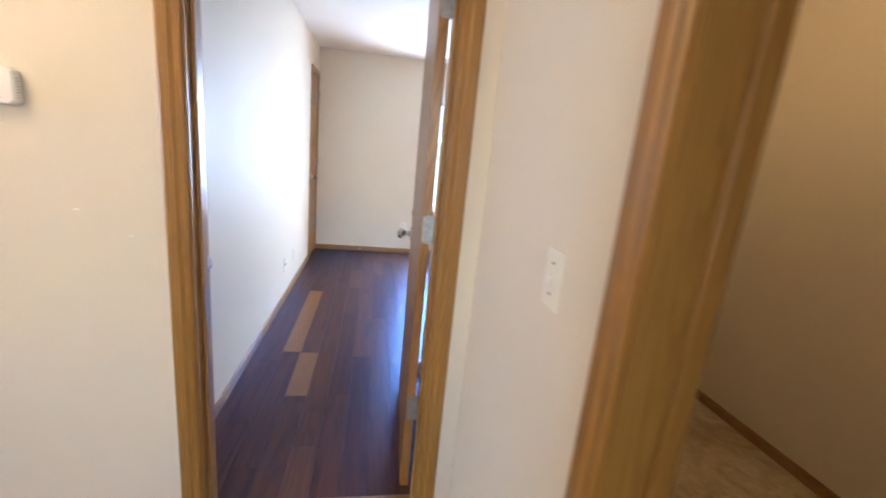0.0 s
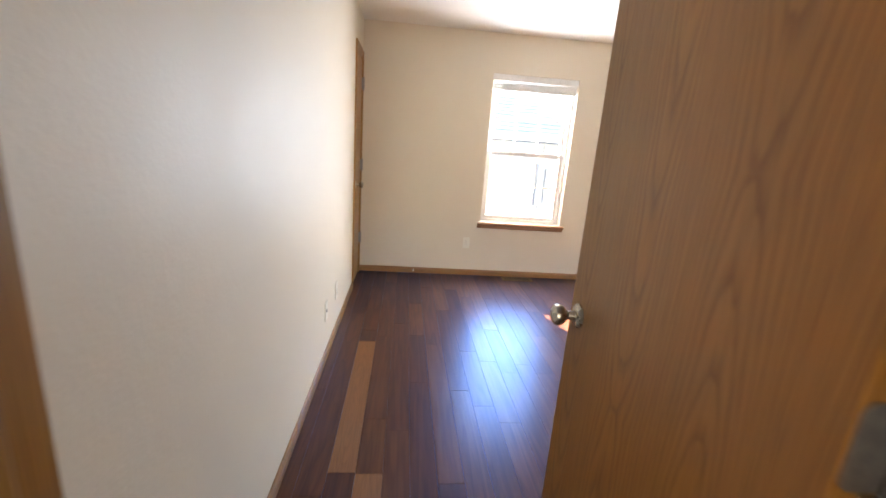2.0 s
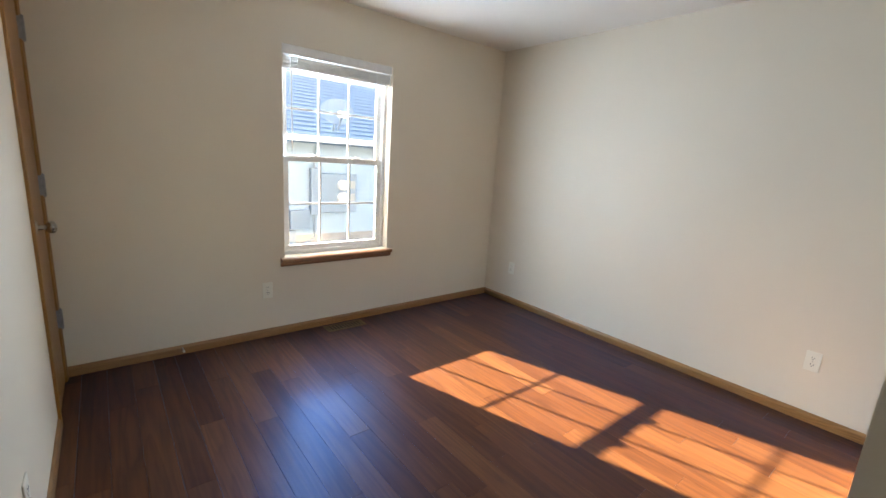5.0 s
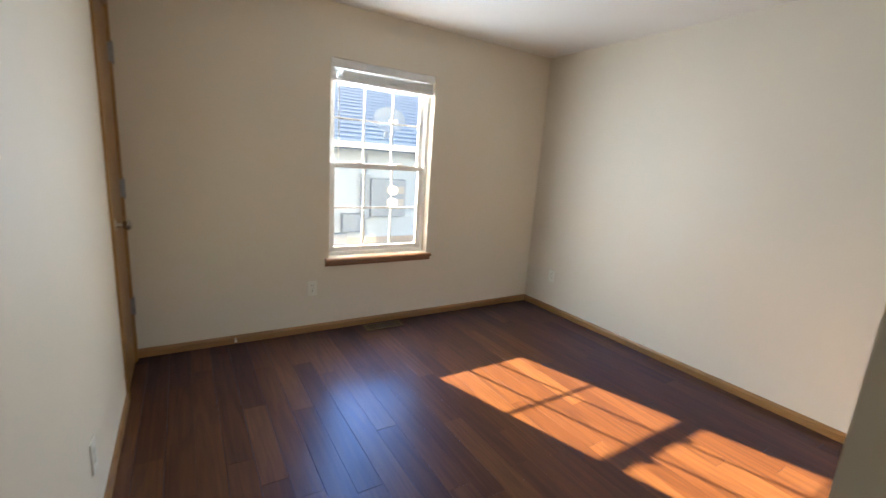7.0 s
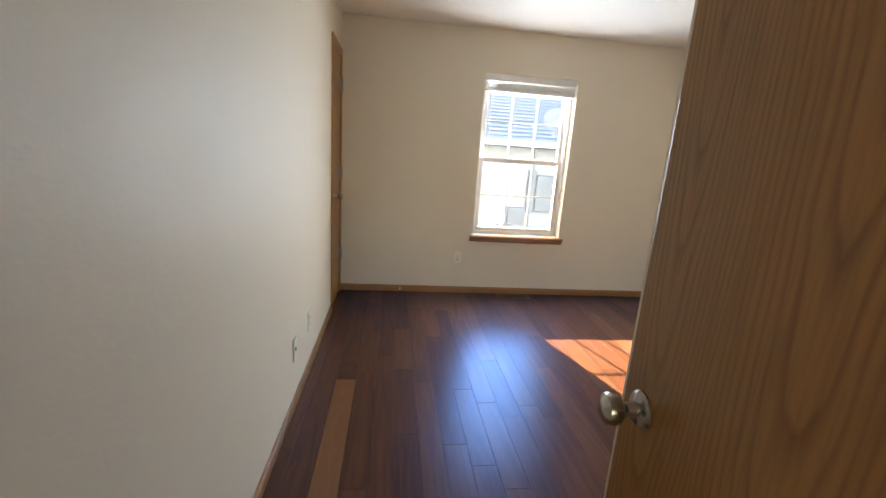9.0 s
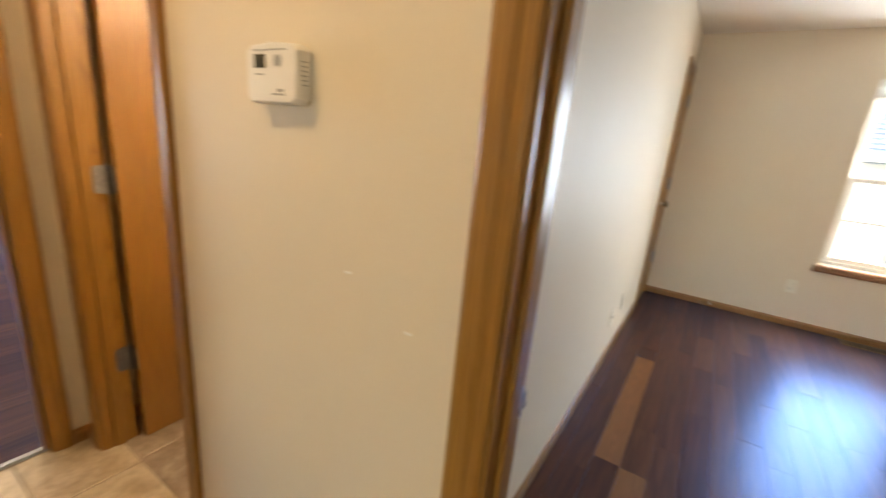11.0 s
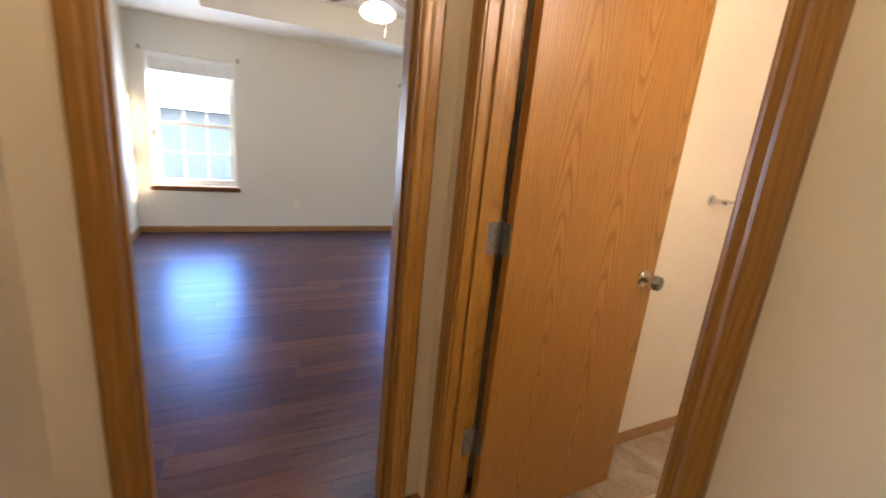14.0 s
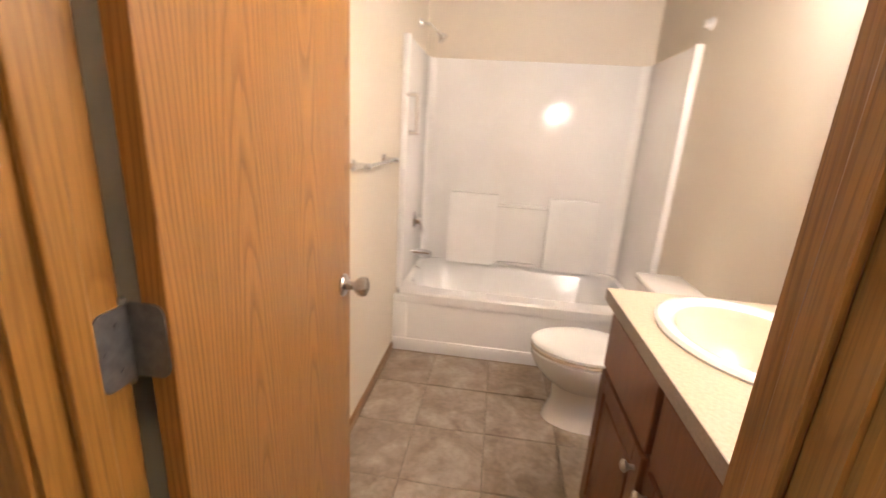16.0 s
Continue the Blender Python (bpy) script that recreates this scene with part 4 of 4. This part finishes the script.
def plate(name, m, kind, label):
    """A wall plate: local x along the wall, -y out into the room, origin at its centre."""
    root = thing(name, m, label, "light switch" if kind == "switch" else "outlet", "wall plates")
    body = part("cover_plate", box(B(), -0.035, 0.035, -0.006, -0.0005, -0.058, 0.058, 0.0025), PLASTIC, root)
    if kind == "switch":
        part("toggle", box(B(), -0.005, 0.005, -0.017, -0.005, -0.012, 0.004, 0.002, Matrix.Rotation(radians(-18), 4, "X")), PLASTIC, body)
        for z in (-0.03, 0.03):
            part("screw", cyl(B(), (0, -0.0075, z), (0, -0.005, z), 0.0035, seg=10), NICKEL, body)
    elif kind == "outlet":
        for z in (-0.02, 0.02):
            part("socket", lathe(B(), [(0, 0), (0.0165, 0), (0.016, 0.002), (0, 0.002)], pose(0, -0.0058, z, 90), 20, 1, 0.88), PLASTIC, body)
            for x in (-0.006, 0.006):
                part("slot", box(B(), x - 0.0012, x + 0.0012, -0.0084, -0.0075, z - 0.001, z + 0.008), BLACK, body)
            part("ground_hole", cyl(B(), (0, -0.0084, z - 0.008), (0, -0.0075, z - 0.008), 0.0024, seg=8), BLACK, body)
        part("screw", cyl(B(), (0, -0.0075, 0), (0, -0.005, 0), 0.003, seg=10), NICKEL, body)
    else:
        part("jack", box(B(), -0.008, 0.008, -0.009, -0.0055, -0.008, 0.008, 0.001), BLACK, body)
    return root


plate("light_switch", pose(EX, 1.432, 1.143, 0, 0, -90), "switch", "ivory toggle light switch on the hall wall")
plate("wall_outlet", pose(0.168, BY1, 0.35), "outlet", "ivory wall outlet below the window")
plate("wall_outlet", pose(BX1, 5.70, 0.35, 0, 0, -90), "outlet", "ivory wall outlet near the corner")
plate("wall_outlet", pose(BX1, 3.42, 0.36, 0, 0, -90), "outlet", "ivory wall outlet beside the sunlit floor")
plate("wall_outlet", pose(BX0, 4.60, 0.305, 0, 0, 90), "outlet", "ivory wall outlet on the long wall")
plate("cable_jack", pose(BX0, 4.23, 0.31, 0, 0, 90), "jack", "ivory cable jack plate on the long wall")
plate("wall_outlet", pose(MX, 2.12, 0.36, 0, 0, 90), "outlet", "ivory wall outlet between the windows")

# nail scars in the hall wall
for x, z in ((-1.047, 1.103), (-0.912, 1.035)):
    root = thing("wall_anchor", pose(x, HN, z), "small white plastic anchor in the painted hall wall", "wall anchor", "wall anchors")
    part("plug", box(B(), -0.007, 0.007, -0.003, 0.0, -0.002, 0.002, 0.001), WHITE, root)

# hall ceiling lamp
root = thing("ceiling_light", pose(-1.5, 1.3, H), "frosted glass dome ceiling light, switched on", "ceiling light")
part("pan", lathe(B(), [(0, 0), (0.15, 0), (0.15, -0.02), (0.13, -0.03), (0, -0.03)]), NICKEL, root, "", True)
g = part("dome", lathe(B(), [(0.13, -0.03), (0.125, -0.06), (0.09, -0.1), (0.04, -0.118), (0, -0.12)]), GLOW, root, "glowing frosted glass dome", True)
g.visible_shadow = False


# ---- bedroom floor register and door stop ----
root = thing("floor_register", pose(0.72, 5.93, 0.006), "brown metal floor register set in the planks", "floor vent")
fr = B()
for a, b, c, d in ((-0.16, 0.16, -0.06, -0.045), (-0.16, 0.16, 0.045, 0.06), (-0.16, -0.14, -0.045, 0.045), (0.14, 0.16, -0.045, 0.045)):
    box(fr, a, b, c, d, 0.0, 0.005)
part("rim", fr, REGISTER, root)
part("well", box(B(), -0.14, 0.14, -0.045, 0.045, -0.002, 0.0005), BLACK, root)
for k in range(11):
    x = -0.128 + k * 0.0256
    part("louvre", box(B(), x - 0.004, x + 0.004, -0.045, 0.045, 0.001, 0.004), REGISTER, root)
root = thing("door_stop", pose(-0.37, BY1 - 0.012, 0.045), "white-tipped spring door stop on the baseboard", "door stop")
part("rod", cyl(B(), (0, 0, 0), (0, -0.055, 0), 0.004, seg=10), NICKEL, root)
part("tip", cyl(B(), (0, -0.055, 0), (0, -0.068, 0), 0.007, seg=12), WHITE, root)

# ---- ceiling fan in the far bedroom ----
root = thing("ceiling_fan", pose(-4.75, 2.41, H + 0.27), "dark-bladed ceiling fan with a lit glass shade", "ceiling fan")
part("canopy", lathe(B(), [(0, 0), (0.07, 0), (0.065, -0.03), (0.03, -0.06), (0, -0.06)]), NICKEL, root, "", True)
part("downrod", cyl(B(), (0, 0, -0.125), (0, 0, -0.05), 0.014), NICKEL, root)
part("motor", lathe(B(), [(0.02, -0.12), (0.09, -0.14), (0.11, -0.17), (0.11, -0.22), (0.08, -0.25), (0.045, -0.26), (0.04, -0.33), (0.05, -0.345), (0, -0.345)]), NICKEL, root, "", True)
for k in range(5):
    a = math.radians(72 * k + 205)
    m = Matrix.Rotation(a, 4, "Z") @ Matrix.Translation((0, 0, -0.225)) @ Matrix.Rotation(radians(12), 4, "X")
    pts = [(0.2, -0.05), (0.28, -0.06), (0.58, -0.068), (0.64, -0.05), (0.66, 0.0), (0.64, 0.05), (0.58, 0.068), (0.28, 0.06), (0.2, 0.05)]
    part("blade", loft(B(), [[m @ Vector((x, y, z)) for x, y in pts] for z in (-0.004, 0.004)]), FANBLADE, root, "dark wood blade")
    part("blade_iron", box(B(), 0.08, 0.24, -0.018, 0.018, -0.01, -0.004, 0.002, m), NICKEL, root)
g = part("light_shade", lathe(B(), [(0.045, -0.335), (0.09, -0.355), (0.125, -0.39), (0.13, -0.415), (0.10, -0.445), (0.05, -0.462), (0, -0.465)]), GLOW, root, "glowing frosted glass bowl", True)
g.visible_shadow = False
part("pull_chain", cyl(B(), (0.05, 0.05, -0.57), (0.05, 0.05, -0.34), 0.0025, seg=6), NICKEL, root)

# ---- outside ----
structure("ground", box(B(), -150, 150, -150, 150, -0.75, -0.55), GRASS, "pale grey gravel ground around the house", "ground")


def neighbour(name, m, length, label):
    """A low house: local x along its wall, y = 0 the wall's face, house towards +y."""
    root = thing(name, m, label, "house")
    part("foundation", box(B(), -length / 2, length / 2, 0.03, 6.0, -0.55, -0.18), CONCRETE, root, "grey concrete foundation")
    part("wall", box(B(), -length / 2, length / 2, 0.012, 6.0, -0.18, 1.62), SIDING, root)
    board = None
    n = 13
    for k in range(n):
        if board is None:
            out = [(0.012, 0.0), (-0.006, 0.0), (-0.004, 0.02), (0.012, 0.13)]
            board = mesh_of("siding_board", prism(B(), out, "x", -length / 2, length / 2), SIDING)
        ob = new("siding_board", board)
        ob.parent = root
        ob.location = (0, 0, -0.18 + k * 0.13)
    bm = B()
    prism(bm, [(-0.45, 1.48), (-0.45, 1.60), (3.2, 3.45), (6.6, 1.60), (6.6, 1.48)], "x", -length / 2 - 0.3, length / 2 + 0.3)
    roof = part("roof", bm, ROOF, root, "dark blue-grey shingle roof")
    course = None
    run = Vector((0, 3.65, 1.85))
    for k in range(22):
        if course is None:
            course = mesh_of("shingle_course", box(B(), -length / 2 - 0.3, length / 2 + 0.3, -0.01, 0.2, 0.0, 0.012), ROOF)
        ob = new("shingle_course", course)
        ob.parent = roof
        ob.matrix_basis = Matrix.Translation(Vector((0, -0.45, 1.602)) + run * (k / 22)) @ Matrix.Rotation(math.atan2(1.85, 3.65) - 0.03, 4, "X")
    part("gutter", box(B(), -length / 2 - 0.3, length / 2 + 0.3, -0.53, -0.452, 1.50, 1.60, 0.008), VINYL, root, "white gutter")
    return root


neighbour("neighbour_house", pose(0.6, 10.6, 0), 22, "neighbouring house with pale vinyl siding")
neighbour("neighbour_house", pose(-13.5, 2.0, 0, 0, 0, 90), 26, "neighbouring house with pale vinyl siding")
root = thing("electric_meter", pose(2.75, 10.6, 0.6), "grey steel electric meter cabinet with two round meters", "electric meter")
part("cabinet", box(B(), -0.34, 0.38, -0.16, -0.005, -0.36, 0.36, 0.01), METERBOX, root)
for z in (-0.08, 0.16):
    part("meter", lathe(B(), [(0, 0), (0.1, 0), (0.1, 0.07), (0.08, 0.1), (0, 0.11)], pose(0.08, -0.16, z, 90)), WHITE, root, "round glass meter", True)
    part("label_plate", box(B(), 0.2, 0.34, -0.165, -0.16, z - 0.07, z + 0.07), GREY, root)
part("side_box", box(B(), -0.5, -0.35, -0.12, -0.005, -0.4, 0.45, 0.01), METERBOX, root)
root = thing("junction_box", pose(2.05, 10.6, -0.05), "grey utility boxes on the neighbour's wall", "junction box")
part("upper_box", box(B(), -0.18, 0.18, -0.12, -0.005, 0.0, 0.34, 0.01), METERBOX, root)
part("lower_box", box(B(), -0.36, -0.08, -0.11, -0.005, -0.3, -0.03, 0.01), METERBOX, root)
part("conduit", tube(B(), [(0.3, -0.02, 1.48), (0.3, -0.02, -0.2), (0.1, -0.03, -0.3), (-0.3, -0.03, -0.35)], 0.018, 8), METERBOX, root)
root = thing("satellite_dish", pose(2.6, 10.3, 1.66), "pale grey satellite dish on the neighbour's eave", "satellite dish")
dm = Matrix.Translation((0, -0.1, 0.35)) @ Vector((-0.35, -1, 0.45)).to_track_quat("Z", "Y").to_matrix().to_4x4()
part("dish", lathe(B(), [(0, 0.0), (0.11, 0.01), (0.21, 0.036), (0.28, 0.066), (0.284, 0.072), (0.21, 0.044), (0.11, 0.018), (0, 0.008)], dm, 28, 1, 0.85), METERBOX, root, "", True)
part("mast", tube(B(), [(0, 0.1, -0.06), (0, 0.0, 0.2), (0, -0.08, 0.33)], 0.025, 10), METERBOX, root)
part("feed_arm", tube(B(), [(0, -0.12, 0.06), (-0.1, -0.5, 0.28)], 0.015, 8), METERBOX, root)
part("receiver", box(B(), -0.16, -0.04, -0.58, -0.46, 0.25, 0.35, 0.02), WHITE, root)

# unseen block, added to stop low sun reaching the master windows
structure("wall_house_wing", box(B(), -9.2, MX - 0.17, MY1 + 0.35, 9.0, -0.55, 2.7), SIDING, "plain pale block, unseen, added to keep sun off the master windows", "wall")

# ---- floors, laid piece by piece ----
def planks(floor, x0, x1, y0, y1, pitch, lengths, seed, skip=(), mats=None):
    rnd = random.Random(seed)
    cache = {}
    x = x0
    while x < x1 - 0.01:
        w = min(pitch, x1 - x)
        y = y0 - rnd.uniform(0, 0.9)
        while y < y1 - 0.01:
            L = rnd.choice(lengths)
            a, b = max(y, y0), min(y + L, y1)
            y += L
            if b - a < 0.03:
                continue
            cuts = [(a, b)]
            for sx0, sx1, sa, sb in skip:
                if sx0 - 0.02 < x < sx1 - 0.02:
                    nxt = []
                    for p, q in cuts:
                        if p < sa:
                            nxt.append((p, min(q, sa)))
                        if q > sb:
                            nxt.append((max(p, sb), q))
                    cuts = nxt
            for a, b in cuts:
                if b - a < 0.03:
                    continue
                lay(floor, cache, x, w, a, b - a, PLANK, rnd)
        x += pitch


def lay(floor, cache, x, w, a, L, mat, rnd):
    key = (round(w, 3), round(L, 3), mat.name)
    if key not in cache:
        g, c = 0.0004, 0.0003
        lo = [(g, g, -0.008), (w - g, g, -0.008), (w - g, L - g, -0.008), (g, L - g, -0.008)]
        mi = [(p[0], p[1], -c) for p in lo]
        hi = [(g + c, g + c, 0), (w - g - c, g + c, 0), (w - g - c, L - g - c, 0), (g + c, L - g - c, 0)]
        cache[key] = mesh_of("plank", loft(B(), [lo, mi, hi]), mat)
    ob = new("plank", cache[key])
    ob.parent = floor
    ob.location = (x, a, 0.0 + rnd.uniform(-0.0003, 0.0003))


PITCH = 0.1125
X00 = -0.755 - 2 * PITCH
floor_b = structure("floor_bedroom", box(box(B(), BX0 - 0.05, EX + 0.05, HN + 0.07, BY1 + 0.05, -0.2, -0.006), EX + 0.05, BX1 + 0.05, 3.04, BY1 + 0.05, -0.2, -0.006), SUBFLOOR, "dark reddish-brown laminate plank floor", "floor")
pale = [(-0.755, -0.755 + PITCH, 3.295, 4.46), (-0.755 + PITCH, -0.755 + 2 * PITCH, 2.8, 3.288)]
XA = X00 + PITCH * math.ceil((EX - X00) / PITCH)
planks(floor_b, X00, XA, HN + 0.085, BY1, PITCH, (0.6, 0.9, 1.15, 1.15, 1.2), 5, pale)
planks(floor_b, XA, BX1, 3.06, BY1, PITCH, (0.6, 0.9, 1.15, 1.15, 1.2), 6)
rp, cp = random.Random(3), {}
for px0, px1, pa, pb in pale:
    lay(floor_b, cp, px0, PITCH, pa, pb - pa, PLANK_PALE, rp)
floor_m = structure("floor_master", box(B(), MX - 0.05, WX - 0.04, MY0 - 0.05, MY1 + 0.05, -0.2, -0.006), SUBFLOOR, "dark reddish-brown laminate plank floor", "floor")
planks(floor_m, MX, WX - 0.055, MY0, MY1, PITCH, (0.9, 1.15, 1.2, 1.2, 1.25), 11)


def tiles(floor, x0, x1, y0, y1, ox, oy, pitch, mat, seed):
    rnd = random.Random(seed)
    cache = {}
    i0, i1 = math.floor((x0 - ox) / pitch), math.ceil((x1 - ox) / pitch)
    j0, j1 = math.floor((y0 - oy) / pitch), math.ceil((y1 - oy) / pitch)
    for i in range(i0, i1):
        for j in range(j0, j1):
            a, b = max(x0, ox + i * pitch + 0.003), min(x1, ox + (i + 1) * pitch - 0.003)
            c, d = max(y0, oy + j * pitch + 0.003), min(y1, oy + (j + 1) * pitch - 0.003)
            if b - a < 0.01 or d - c < 0.01:
                continue
            key = (round(b - a, 4), round(d - c, 4))
            if key not in cache:
                w, h, e = b - a, d - c, min(0.003, (b - a) / 4)
                cache[key] = mesh_of("tile", loft(B(), [[(0, 0, -0.008), (w, 0, -0.008), (w, h, -0.008), (0, h, -0.008)], [(0, 0, -0.0025), (w, 0, -0.0025), (w, h, -0.0025), (0, h, -0.0025)], [(e, e, 0), (w - e, e, 0), (w - e, h - e, 0), (e, h - e, 0)]]), mat)
            ob = new("tile", cache[key])
            ob.parent = floor
            ob.location = (a, c, rnd.uniform(-0.0004, 0.0004))


floor_h = structure("floor_hall", box(B(), WX - 0.04, EX + 0.11, -2.6, HN + 0.07, -0.2, -0.004), GROUT, "tan stone-look square floor tiles", "floor")
tiles(floor_h, WX - 0.03, EX, SY, HN + 0.06, -2.208, 1.45, 0.328, TILE, 2)
tiles(floor_h, -1.3, EX, -2.5, SY - 0.003, -2.208, 1.45, 0.328, TILE, 4)
floor_t = structure("floor_bath", box(B(), WX - 0.02, TX1 + 0.03, HN + 0.07, TY, -0.2, -0.004), GROUT, "brown stone-look square floor tiles", "floor")
tiles(floor_t, WX, TX1, HN + 0.065, 4.12, -1.892, 3.4, 0.333, TILE_B, 7)
structure("floor_utility", box(B(), EX + 0.11, 1.84, -1.0, 2.98, -0.2, 0.002), TILE, "tan vinyl floor", "floor")
structure("threshold_bedroom", prism(B(), [(HN + 0.06, 0.0), (HN + 0.07, 0.006), (HN + 0.085, 0.006), (HN + 0.095, 0.0)], "x", BED_O[0] + 0.016, BED_O[1] - 0.016), OAK_X, "oak threshold strip", "threshold")
structure("threshold_master", prism(B(), [(WX - 0.065, 0.0), (WX - 0.055, 0.006), (WX - 0.035, 0.006), (WX - 0.025, 0.0)], "y", MAS_O[0] + 0.016, MAS_O[1] - 0.016), STEEL, "satin metal threshold strip", "threshold")
